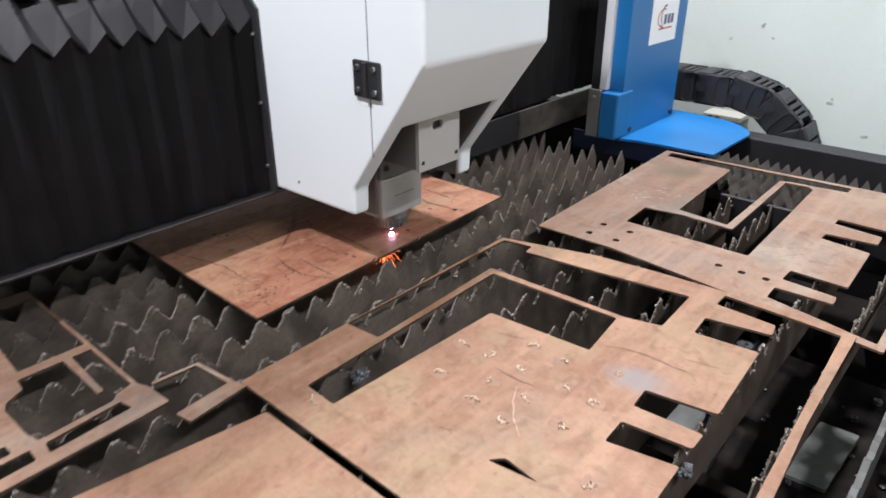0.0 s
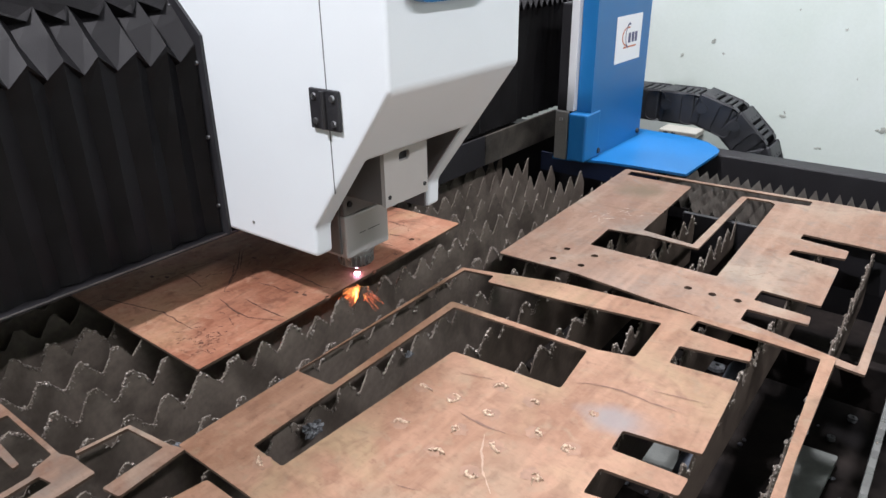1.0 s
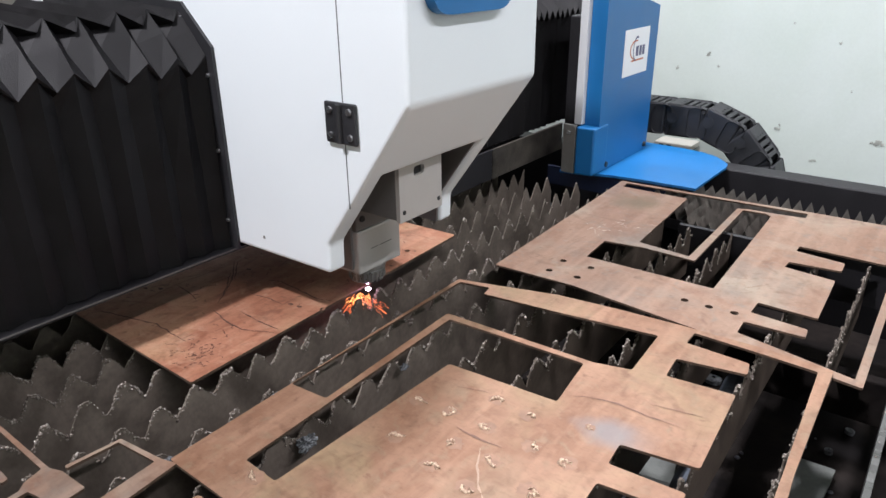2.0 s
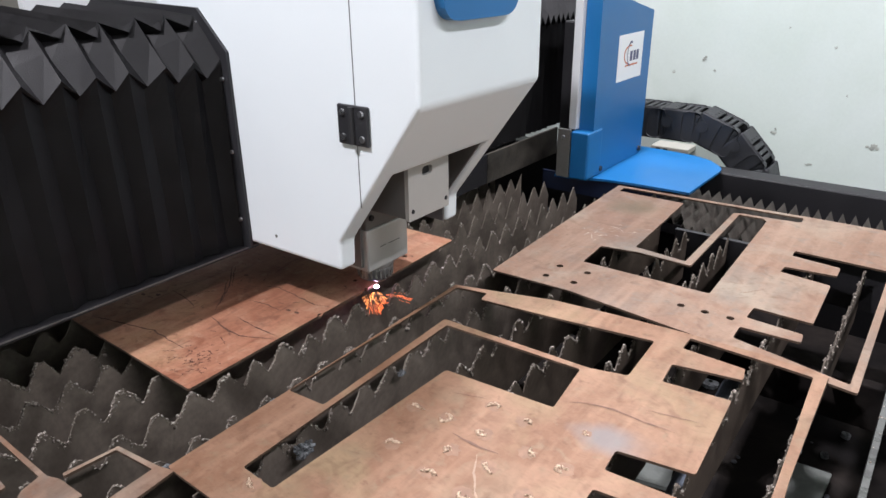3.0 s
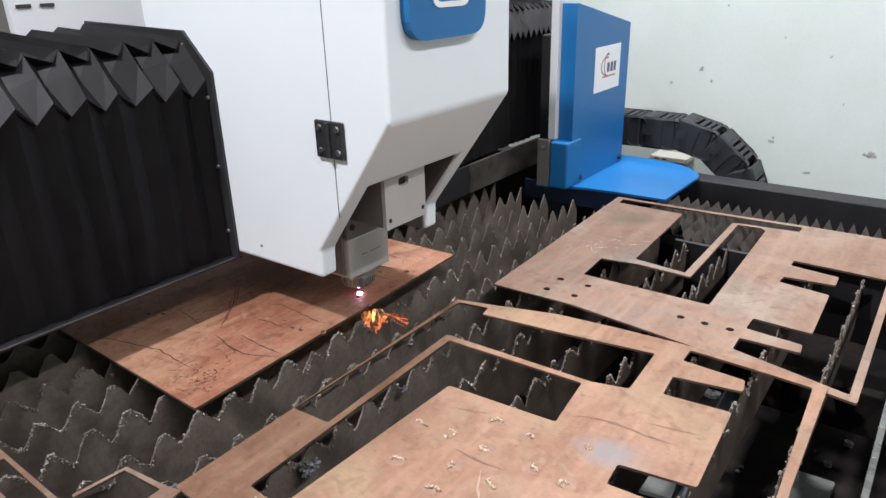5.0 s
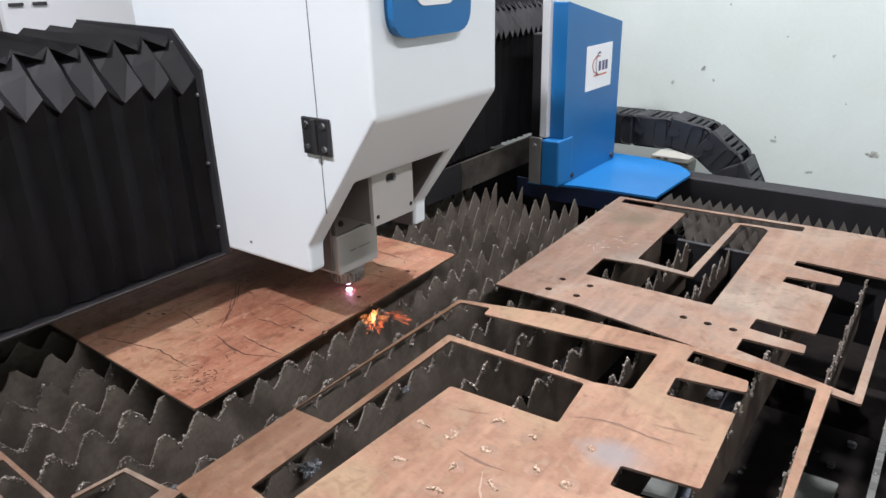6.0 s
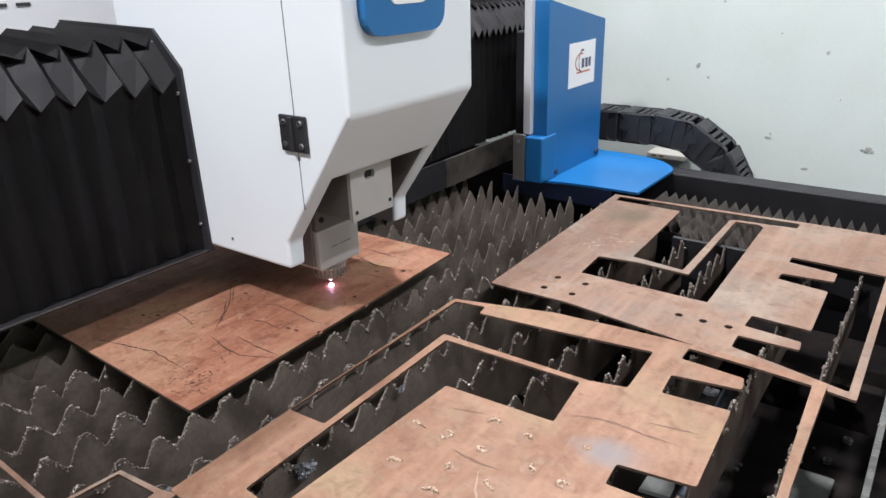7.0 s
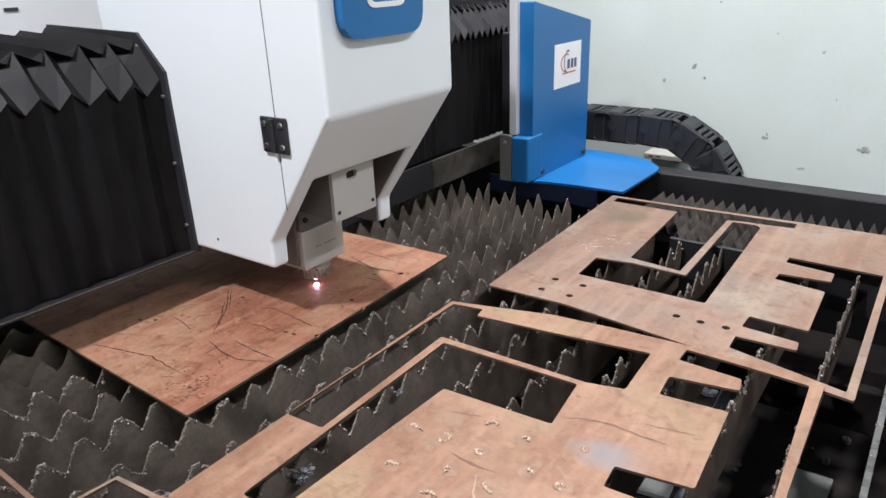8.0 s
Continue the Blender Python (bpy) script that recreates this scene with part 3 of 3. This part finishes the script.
    for row in [(.17, .70, .19, .76, .0012), (.50, .70, .53, .74, .001), (.15, .60, .17, .63, .0014)]:
        bm = bmesh.new()
        strips(bm, 0.0005, [(*row[:4], row[4] * 0.6)])
        part("scratch", bm, M_FAINT, b, "thin brownish scratch")
    rnd = random.Random(12)
    for k in range(26):
        x, y = rnd.gauss(.196, .016), rnd.gauss(.815, .030)
        if k > 17:
            x, y = rnd.uniform(.18, .27), rnd.uniform(.845, .885)
        ang, ln = rnd.gauss(0.5, 0.6), rnd.uniform(.006, .026)
        bm = bmesh.new()
        scratch_line(bm, 0.0005, [(x, y), (x + ln * math.cos(ang) * 0.6, y + ln * math.sin(ang) * 0.6 + 0.003), (x + ln * math.cos(ang), y + ln * math.sin(ang))], rnd.uniform(.0006, .0013))
        part("chalk_mark", bm, M_CHALK, b, "pale chalky scuff")
    sheet("scrap_sheet", "plain tan oxidised steel sheet", [[(.184, -.116), (.70, -.122), (.70, -.60), (.10, -.60)]], -0.0035, 0.0, M_SHEET)
    sheet("scrap_sheet", "narrow tan skeleton of leftover sheet strips", [
        [(-.34, -.187), (.018, -.189), (.034, -.183), (.079, -.181), (.081, -.214), (.086, -.37), (.10, -.58), (-.34, -.58)],
        [(.036, -.220), (.057, -.216), (.064, -.312), (.044, -.309)], [(.043, -.325), (.065, -.326), (.073, -.46), (.048, -.46)],
        [(-.103, -.1935), (.012, -.195), (.019, -.216), (.028, -.225), (.034, -.312), (.013, -.317), (-.049, -.318), (-.064, -.312), (-.078, -.288), (-.103, -.286), (-.103, -.230), (.001, -.231), (-.001, -.2235), (-.103, -.219)],
        [(-.31, -.1935), (-.121, -.1935), (-.121, -.279), (-.31, -.268)],
        [(.016, -.34), (.034, -.34), (.040, -.54), (.024, -.54)]], -0.0035, 0.0, M_SHEET2, 0.0025)
    sheet("scrap_strip", "narrow bent tan leftover strip with a tab", [[(.0385, -.180), (.033, -.179), (.039, -.118), (.108, -.110), (.128, -.104), (.137, -.186), (.112, -.190), (.106, -.117), (.043, -.123)]], 0.0005, 0.004, M_SHEET2, 0.002)


# ---- the machine ----
def screw(parent, m, r=0.004, material=None):
    ob = part("screw", cyl(m, r, 0.003, r * 0.85, 10), material or M_STEEL, parent)
    return ob


def cover_mesh():
    """The head's sheet-metal cover: two deep side cheeks joined by a shorter middle."""
    bm = bmesh.new()
    ya, yb, yc, yd = -0.138, -0.106, 0.117, 0.148
    top, back = 0.80, -0.30
    cheek = [(back, 0.095), (0.063, 0.098), (0.065, 0.142), (0.142, 0.2475), (0.216, 0.349), (0.216, top), (back, top)]
    inner = [(back, 0.095), (0.063, 0.098), (0.065, 0.142), (0.142, 0.2475), (back, 0.2475)]

    def P(p, y):
        key = (round(p[0], 4), round(y, 4), round(p[1], 4))
        if key not in seen:
            seen[key] = bm.verts.new((p[0], y, p[1]))
        return seen[key]
    seen = {}
    for y in (ya, yd):
        bm.faces.new([P(p, y) for p in cheek])
    for y in (yb, yc):
        bm.faces.new([P(p, y) for p in inner])
    for u, v in ((ya, yb), (yc, yd)):
        for p, q in ((cheek[0], cheek[1]), (cheek[1], cheek[2]), (cheek[2], cheek[3])):
            bm.faces.new([P(p, u), P(q, u), P(q, v), P(p, v)])
    for p, q in ((cheek[3], cheek[4]), (cheek[4], cheek[5]), (cheek[5], cheek[6])):
        for u, v in ((ya, yb), (yb, yc), (yc, yd)):
            bm.faces.new([P(p, u), P(q, u), P(q, v), P(p, v)])
    bm.faces.new([P((0.142, 0.2475), yb), P((0.142, 0.2475), yc), P((back, 0.2475), yc), P((back, 0.2475), yb)])
    bm.normal_update()
    bmesh.ops.recalc_face_normals(bm, faces=bm.faces)
    es = [e for e in bm.edges if len(e.link_faces) == 2 and e.calc_face_angle(0) > 0.25]
    bmesh.ops.bevel(bm, geom=es, offset=0.006, segments=3, affect="EDGES", profile=0.5, clamp_overlap=True)
    return bm


def cutting_head():
    ob = thing("laser_unit", "white laser cutting head cover with grey head and nozzle", "laser head")
    cover = part("cover", cover_mesh(), M_WHITE, ob, "white powder-coated sheet-metal cover")
    part("seam", box(0.1099, 0.1112, -0.1385, -0.1372, 0.205, 0.79), M_GAP, cover)
    hinge = part("hinge", box(0.082, 0.135, -0.1435, -0.138, 0.292, 0.344, 0.002), M_BLACK, cover, "black hinge plate with four screws")
    for x in (0.092, 0.125):
        for z in (0.302, 0.334):
            screw(hinge, pose(x, -0.143, z, 90), 0.0048)
    bm = bmesh.new()
    add_cyl(bm, pose(0.1085, -0.1445, 0.294, 0), 0.0045, 0.048, None, 12)
    part("hinge_knuckle", bm, M_BLACK, cover)
    for x, z in ((-0.075, 0.122), (-0.10, 0.70)):
        part("rivet", cyl(pose(x, -0.1378, z, 90), 0.0025, 0.0012, None, 10), M_ALU2, cover)
    # blue badge on the front with a white outline
    def badge(y0, y1, z0, z1, r):
        return rounded([(y0, z0), (y1, z0), (y1, z1), (y0, z1)], r, 6)
    bdg = part("badge", slab([badge(-0.108, 0.060, 0.446, 0.62, 0.035)], 0.216, 0.230, on_yz), M_BLUE, cover, "blue rounded badge with a white outline")
    part("outline", slab([badge(-0.062, 0.020, 0.484, 0.574, 0.018), badge(-0.055, 0.013, 0.491, 0.567, 0.013)], 0.230, 0.2315, on_yz), M_PAPER, bdg)
    for y in (-0.036, -0.006):
        part("emblem_bar", box(0.230, 0.2315, y - 0.008, y + 0.008, 0.513, 0.551, 0), M_PAPER, bdg)
    # Dark sheet over the right cheek's white inner face paints in its shade.
    part("cheek_shade", slab([[(-0.29, 0.0965), (0.058, 0.099), (0.060, 0.1425), (0.134, 0.2465), (-0.29, 0.2465)]], 0.1125, 0.1165, on_xz), M_DARKALU, cover, "dark sheet giving the cheek's inside its shade")
    # the head itself
    head = part("upper_block", box(0.030, 0.115, -0.0515, 0.044, 0.162, 0.30, 0.002), M_DARKALU, ob, "grey machined head block")
    fp = slab([rounded([(-0.0520, 0.160), (0.0445, 0.160), (0.0445, 0.262), (-0.0520, 0.262)], 0.002), rounded([(-0.020, 0.222), (0.004, 0.222), (0.004, 0.236), (-0.020, 0.236)], 0.0068, 5)], 0.115, 0.122, on_yz)
    face = part("face_plate", fp, M_ALU, head, "grey face plate with an oval hole")
    # Black inlay puts the shade inside the oval hole into colour.
    part("oval_shade", box(0.1152, 0.1165, -0.019, 0.003, 0.223, 0.235), M_SEAM, head)
    for y, z in ((-0.043, 0.174), (0.037, 0.174)):
        part("bolt", cyl(pose(0.1212, y, z, 0, 90), 0.0035, 0.0016, None, 10), M_SEAM, head)
    low = part("lower_block", box(-0.045, 0.032, -0.049, 0.049, 0.053, 0.124, 0.003), M_ALU, ob, "grey focusing head body")
    part("neck_block", box(-0.045, 0.0305, -0.049, 0.049, 0.1242, 0.1615, 0.002), M_DARKALU, low, "dark grey block above the head body")
    part("side_cap", box(-0.035, 0.022, -0.0535, -0.049, 0.060, 0.150, 0.002), M_DARKALU, low)
    for y in (-0.012, 0.008, 0.022):
        part("label_bar", box(0.032, 0.0324, y - 0.008, y + 0.006, 0.0885, 0.0900), M_DARKALU, low)
    screw(low, pose(0.030, -0.036, 0.143, 0, 90), 0.0055, M_SEAM)
    part("clamp_ring", cyl(pose(-0.003, 0, 0.045), 0.034, 0.009, None, 32, 0.002), M_ALU2, low)
    noz = part("nozzle", cyl(pose(0, 0, 0.024), 0.0275, 0.022, 0.030, 32, 0.0015), M_STEEL, low, "knurled steel nozzle ring")
    for i in range(24):
        a = i * 15
        part("knurl", box(0.0278, 0.0300, -0.0016, 0.0016, 0.028, 0.042), M_ALU2, noz, m=pose(0, 0, 0, 0, 0, a))
    bm = bmesh.new()
    bmesh.ops.create_icosphere(bm, subdivisions=2, radius=0.0042)
    for v in bm.verts:
        v.co.z = v.co.z * 0.55 + 0.0014
    part("plasma_spot", bm, M_CORE, low, "pinkish white glowing spot")
    part("tip", cyl(pose(0, 0, 0.0135), 0.006, 0.0115, 0.018, 24), M_ALU2, noz, "grey nozzle tip")
    bm = bmesh.new()
    add_box(bm, -0.13, -0.06, -0.10, 0.10, 0.10, 0.30, 0.003)
    part("back_plate", bm, M_DARKALU, ob)
    return ob


BX, BZ0, BZC, BZT, BXT, BXB = -0.139, 0.090, 0.388, 0.449, -0.199, -0.485


def bellows(y0, y1, pitch, name_label):
    """An accordion sleeve along y: front, chamfer and top fold in and out in turn, deepest over the chamfer."""
    ob = thing("bellows", name_label, "bellows", "bellows on the beam")
    bm = bmesh.new()
    n = max(2, round(abs(y1 - y0) / pitch))
    fx, tx, cz, tz = BX - 0.012, BXT - 0.006, BZC - 0.006, BZT - 0.006
    mx, mz = (fx + tx) / 2, (cz + tz) / 2
    # a fold's ridge, and the hollow behind it: chamfer and top end in flaps that hang over the panel below
    peak = [(fx - 0.005, BZ0), (fx - 0.005, BZ0 + 0.12), (fx - 0.004, cz - 0.035), (fx - 0.001, cz - 0.003), (fx, cz), (mx, mz), (tx + 0.001, tz - 0.001), (tx, tz), (tx - 0.08, tz + 0.003), (BXB, tz + 0.012)]
    dale = [(fx - 0.015, BZ0), (fx - 0.016, BZ0 + 0.12), (fx - 0.018, cz - 0.055), (fx - 0.013, cz - 0.026), (fx + 0.001, cz - 0.021), (mx - 0.0105, mz - 0.0115), (tx - 0.008, tz - 0.020), (tx + 0.014, tz - 0.017), (tx - 0.06, tz - 0.011), (BXB, tz)]
    side = [0.50, 0.50, 0.46, 0.42, 0.42, 0.24, 0.30, 0.62, 0.72, 0.74]   # how far past the ridge each hollow lies
    rows = []
    rnd = random.Random(round(y0 * 100))
    step = (y1 - y0) / n
    for i in range(2 * n + 1):
        sag = rnd.uniform(-0.08, 0.08) if 0 < i < 2 * n else 0
        row = []
        for (x, z), f in zip(dale if i % 2 else peak, side):
            y = y0 + step * (i // 2 + (f + sag * 0.5 if i % 2 else sag))
            row.append(bm.verts.new((x + rnd.uniform(-0.0018, 0.0018), y, z + rnd.uniform(-0.0018, 0.0018))))
        rows.append(row)
    for a, b in zip(rows, rows[1:]):
        for k in range(len(a) - 1):
            bm.faces.new((a[k], a[k + 1], b[k + 1], b[k]))
    sleeve = part("sleeve", bm, M_FABRIC, ob, "black pleated fabric sleeve")
    so = sleeve.modifiers.new("thick", "SOLIDIFY")
    so.thickness = 0.0016
    return ob


def flange(ob, y):
    pl = part("flange", slab([[(BX + 0.003, BZ0 - 0.002), (BX + 0.003, BZC + 0.006), (BXT + 0.004, BZT + 0.004), (BXB, BZT + 0.013), (BXB, BZ0 - 0.002)]], y, y + 0.005, on_xz), M_BLACK, ob, "black end plate with small bright bolts")
    for x, z in ((BX - 0.012, 0.355), (BXT + 0.002, 0.432), (BX - 0.012, 0.135), (BX - 0.012, 0.245)):
        screw(pl, pose(x, y - 0.0002, z, 90), 0.0034)


def gantry():
    ob = thing("gantry", "white, black and blue moving gantry beam with a blue end column", "gantry")
    part("beam", box(-0.42, -0.215, -1.6, 1.42, 0.10, 0.37, 0.004), M_FRAME, ob, "black beam inside the bellows")
    part("lower_lip", box(-0.1440, -0.1425, -1.6, 0.25, 0.0866, 0.0884), M_LIP, ob, "thin bright metal lip under the bellows")
    part("beam_underside", box(-0.40, -0.1445, -1.6, 0.25, 0.0835, 0.0885), M_FRAME, ob)
    part("beam_underside", box(-0.40, -0.17, 0.2505, 1.10, 0.0835, 0.0995), M_FRAME, ob)
    part("rear_cover", box(-0.62, -0.60, 0.165, 1.0, 0.10, 0.95, 0.003), M_PANEL, ob, "white rear cover panel with vent slots")
    for y in (0.177, 0.219):
        part("vent_slot", box(-0.5998, -0.5985, y, y + 0.026, 0.4855, 0.4915), M_SEAM, ob)
    # blue end column
    col = part("column", slab([rounded([(1.123, 0.009), (1.441, 0.009), (1.441, 0.386), (1.123, 0.451)], 0.004)], -0.0065, 0.0321, on_yz), M_BLUE, ob, "blue painted end column with a sloping top")
    part("column_edge", box(-0.027, -0.007, 1.107, 1.140, 0.129, 0.64, 0.002), M_PANEL, col, "white edge strip")
    part("column_back", box(-0.073, -0.028, 1.145, 1.47, 0.009, 0.376, 0.004), M_FRAME, col)
    part("foot_bracket", box(-0.014, 0.0345, 1.0945, 1.173, 0.009, 0.127, 0.005, 3), M_BLUE, col, "blue rounded foot bracket")
    part("bracket_plate", box(-0.050, -0.0155, 1.096, 1.105, 0.009, 0.130, 0.002), M_ALU2, col, "bare metal bracket plate with a bolt")
    screw(col, pose(-0.033, 1.0945, 0.110, 90), 0.0055)
    part("skid_plate", box(-0.158, -0.151, 0.94, 1.29, 0.010, 0.083, 0.001), M_DULL, col, "dull metal plate below the beam")
    # Same plate further from the bracket; its shade is given as black colour.
    part("skid_shade", box(-0.158, -0.152, 0.60, 0.9395, 0.010, 0.083, 0.001), M_FRAME, col, "shaded stretch of the plate below the beam, coloured black")
    for y in (1.173, 1.420):
        part("bolt", cyl(pose(0.0315, y, 0.023, 0, 90), 0.007, 0.006, None, 10), M_BLACK, col)
    stk = part("sticker", box(0.0321, 0.0329, 1.231, 1.384, 0.227, 0.339), M_PAPER, col, "white square sticker with a small logo")
    arc = [(math.cos(a) * 0.033, math.sin(a) * 0.024) for a in np.linspace(1.2, 4.6, 12)]
    arc2 = [(math.cos(a) * 0.029, math.sin(a) * 0.020) for a in np.linspace(4.6, 1.2, 12)]
    part("swoosh", slab([[(1.299 + y, 0.288 + z) for y, z in arc + arc2]], 0.0329, 0.0334, on_yz), M_INKR, stk)
    part("swoosh", slab([[(1.305 + y * 0.6, 0.290 + z * 1.3) for y, z in arc + arc2]], 0.0334, 0.0338, on_yz), M_INK, stk)
    for y in (1.304, 1.325, 1.344):
        part("emblem_bar", box(0.0329, 0.0334, y, y + 0.014, 0.272, 0.296), M_INK, stk)
    part("caption_bar", box(0.0329, 0.0334, 1.277, 1.354, 0.260, 0.264), M_INKR, stk)
    # shelf over the far rail
    edge = [(-0.06, 1.110), (-0.020, 1.114), (0.02, 1.128), (0.07, 1.141), (0.14, 1.149), (0.268, 1.153), (0.273, 1.375), (0.269, 1.398), (0.252, 1.425), (0.220, 1.459), (0.175, 1.482), (0.122, 1.493), (-0.06, 1.505)]
    part("shelf", slab([edge], 0.002, 0.008), M_BLUE, col, "flat blue foot shelf")
    part("skirt", box(-0.115, 0.20, 1.150, 1.156, -0.046, 0.002), M_NAVY, col, "dark navy skirt under the shelf")
    part("carriage", box(-0.08, 0.15, 1.40, 1.46, -0.003, 0.002), M_FRAME, col)
    return ob


def energy_chain():
    """Cable chain behind the far rail; its links run round the bend as the gantry moves."""
    ob = thing("energy_chain", "black plastic cable drag chain bending down behind the rail", "cable chain", m=pose(0, 1.655, 0))
    links = []
    for i in range(22):
        bm = bmesh.new()
        for y in (-0.054, 0.045):
            add_box(bm, -0.056, 0.046, y, y + 0.009, -0.054, 0.040, 0.006, 2)
            add_box(bm, 0.010, 0.066, y * 0.92, y * 0.92 + 0.008, -0.050, 0.036, 0.016, 3)
        add_box(bm, -0.053, -0.012, -0.046, 0.046, 0.031, 0.0395, 0.002, 1)
        add_box(bm, -0.004, 0.010, -0.046, 0.046, 0.030, 0.0375, 0.002, 1)
        add_box(bm, 0.017, 0.028, -0.046, 0.046, 0.029, 0.0365, 0.002, 1)
        add_box(bm, 0.034, 0.046, -0.046, 0.046, 0.029, 0.0365, 0.002, 1)
        add_box(bm, -0.045, 0.045, -0.046, 0.046, -0.052, -0.045, 0.002, 1)
        for y in (-0.024, 0.0, 0.024):
            add_cyl(bm, pose(-0.022, y, 0.039), 0.0036, 0.0018, None, 8)
        add_cyl(bm, pose(-0.034, -0.0555, 0, 90), 0.016, 0.0022, None, 14)
        add_cyl(bm, pose(0.036, -0.0515, 0.006, 90), 0.007, 0.002, None, 10)
        if links:
            lk = new("link", links[0].data)
            bm.free()
            lk.parent = ob
        else:
            lk = part("link", bm, M_CHAIN, ob)
        links.append(lk)
    return ob, links


CH_R, CH_Z = 0.230, -0.165


def link_pose(s, gx):
    """s metres of chain from the gantry's end, gantry at gx."""
    bend = 0.016 + 0.55 * (gx + 0.150)   # where the bend starts
    x0 = gx - 0.16
    run = bend - x0
    if s < run:
        return pose(x0 + s, 0, CH_Z + CH_R)
    a = (s - run) / CH_R
    if a < math.pi:
        return pose(bend + CH_R * math.sin(a), 0, CH_Z + CH_R * math.cos(a), 0, math.degrees(a), 0)
    return pose(bend - (s - run - math.pi * CH_R), 0, CH_Z - CH_R, 0, 180, 0)


def trunking():
    ob = thing("cable_trunking", "off-white cable trunking with two dark slots behind the rail", "trunking", m=pose(0, 1.79, 0))
    part("body", box(-0.062, 0.060, -0.02, 0.0595, -0.072, -0.054, 0.003), M_TRUNK, ob)
    for x in (-0.045, -0.020):
        part("slot", box(x, x + 0.014, -0.0206, -0.0198, -0.064, -0.060), M_SEAM, ob)


def wall_marks():
    for i, (x, z, r) in enumerate([(.558, .025, .020), (.305, .039, .013), (.422, .285, .008), (.082, .231, .010), (.408, -.041, .008), (-.005, .187, .007), (.138, .412, .006), (.30, .33, .004), (.47, .16, .004), (.115, .20, .006)]):
        rnd = random.Random(i + 7)
        bm = bmesh.new()
        random.seed(i + 3)
        for _ in range(6):
            blob(bm, (0.729 + 1.047 * (x - 0.729) + rnd.gauss(0, r * 0.45), 1.849, 0.527 + 1.047 * (z - 0.527) + rnd.gauss(0, r * 0.4)), r * rnd.uniform(0.2, 0.5), (1, 0.1, 0.8))
        tagged(part("wall_chip", bm, M_MARK), "small grey chipped scuff on the pale wall", "wall mark", "chips on the wall", kind="structure")


def sparks():
    ob = thing("spark_spray", "orange sparks flying out below the plate", "sparks")
    rnd = random.Random(21)
    # a dense tongue straight down, a ragged fan round it and a few long flyers
    for i in range(210):
        if i % 3 == 0:
            az, el, st, ln = rnd.gauss(0, 16), rnd.uniform(58, 84), rnd.uniform(0.004, 0.028), rnd.uniform(0.008, 0.016)
        elif i % 25 == 1:
            az, el, st, ln = rnd.gauss(25, 12), rnd.uniform(8, 20), rnd.uniform(0.02, 0.05), rnd.uniform(0.02, 0.035)
        else:
            az, el, st, ln = rnd.gauss(0, 50), rnd.uniform(22, 75), rnd.uniform(0.003, 0.032), rnd.uniform(0.004, 0.013)
        w = rnd.uniform(0.00004, 0.00014)
        m = pose(0, 0, -0.0065, 0, 0, az) @ pose(0, 0, 0, 0, 90 + el, 0) @ Matrix.Translation((0, 0, st))
        part("spark", cyl(pose(0, 0, 0), w * 0.5, ln, w * 1.2, 5), M_SPARKH if st < 0.021 else M_SPARK, ob, m=m)
    return ob


room()
bed()
sheets()
lumps()
offcut("dull grey-green flat steel offcut lying in the tray", pose(0.648, 0.70, -0.350, 2, -3, -4), 0.034, 0.092)
offcut("small square grey steel offcut lying in the tray", pose(0.395, 0.635, -0.352, -2, 3, 12), 0.058, 0.060)
head = cutting_head()
sleeve_near = bellows(-1.30, -0.1435, 0.047, "black pleated bellows with sharp folds over the beam")
flange(sleeve_near, -0.1432)
sleeve_far = bellows(0.155, 1.052, 0.027, "black pleated bellows between head and column")
flange(sleeve_far, 0.1495)
beam = gantry()
chain, links = energy_chain()
trunking()
wall_marks()
spray = sparks()


def motions():
    walk(head, [(t, pose(x, HY + y, 0)) for t, x, y in GX])
    walk(sleeve_near, [(t, pose(x, HY + y, 0)) for t, x, y in GX])
    walk(sleeve_far, [(t, pose(x, HY + y, 0)) for t, x, y in GX])
    walk(beam, [(t, pose(x, 0, 0)) for t, x, y in GX])
    for i, lk in enumerate(links):
        walk(lk, [(t, link_pose(0.03 + 0.104 * i, x)) for t, x, y in GX])
    turn = {0: -40, 0.5: -55, 1: -50, 1.5: -35, 2.0: -20, 2.5: 0, 3: 20, 3.5: 10, 4: 0, 4.5: -20, 6: -10, 6.5: 0, 7: 10, 7.5: 0, 8: 5}
    rows, rnd = [], random.Random(8)
    for i in range(81):
        t = i / 10
        a, b = next((p, q) for p, q in zip(GX, GX[1:]) if p[0] <= t <= q[0])
        k = (t - a[0]) / (b[0] - a[0])
        x, y, az = (u + (v - u) * k for u, v in zip((a[1], a[2], turn[a[0]]), (b[1], b[2], turn[b[0]])))
        out = min(1, t / 0.5) * max(0, min(1, (6.55 - t) / 0.25))
        ex = -0.016 if t < 2.7 else -0.010
        sx = (ex * out + (x - 0.03) * (1 - out)) if t > 4 else ex - 0.045 * (1 - out)
        lag = -0.020 if t < 1.8 else -0.008 - 0.008 * max(0, t - 3.5)
        rows.append((t, pose(sx, HY + y + lag, 0, rnd.uniform(-5, 5), rnd.uniform(-7, 3), az + rnd.uniform(-14, 14))))
    walk(spray, rows)


motions()
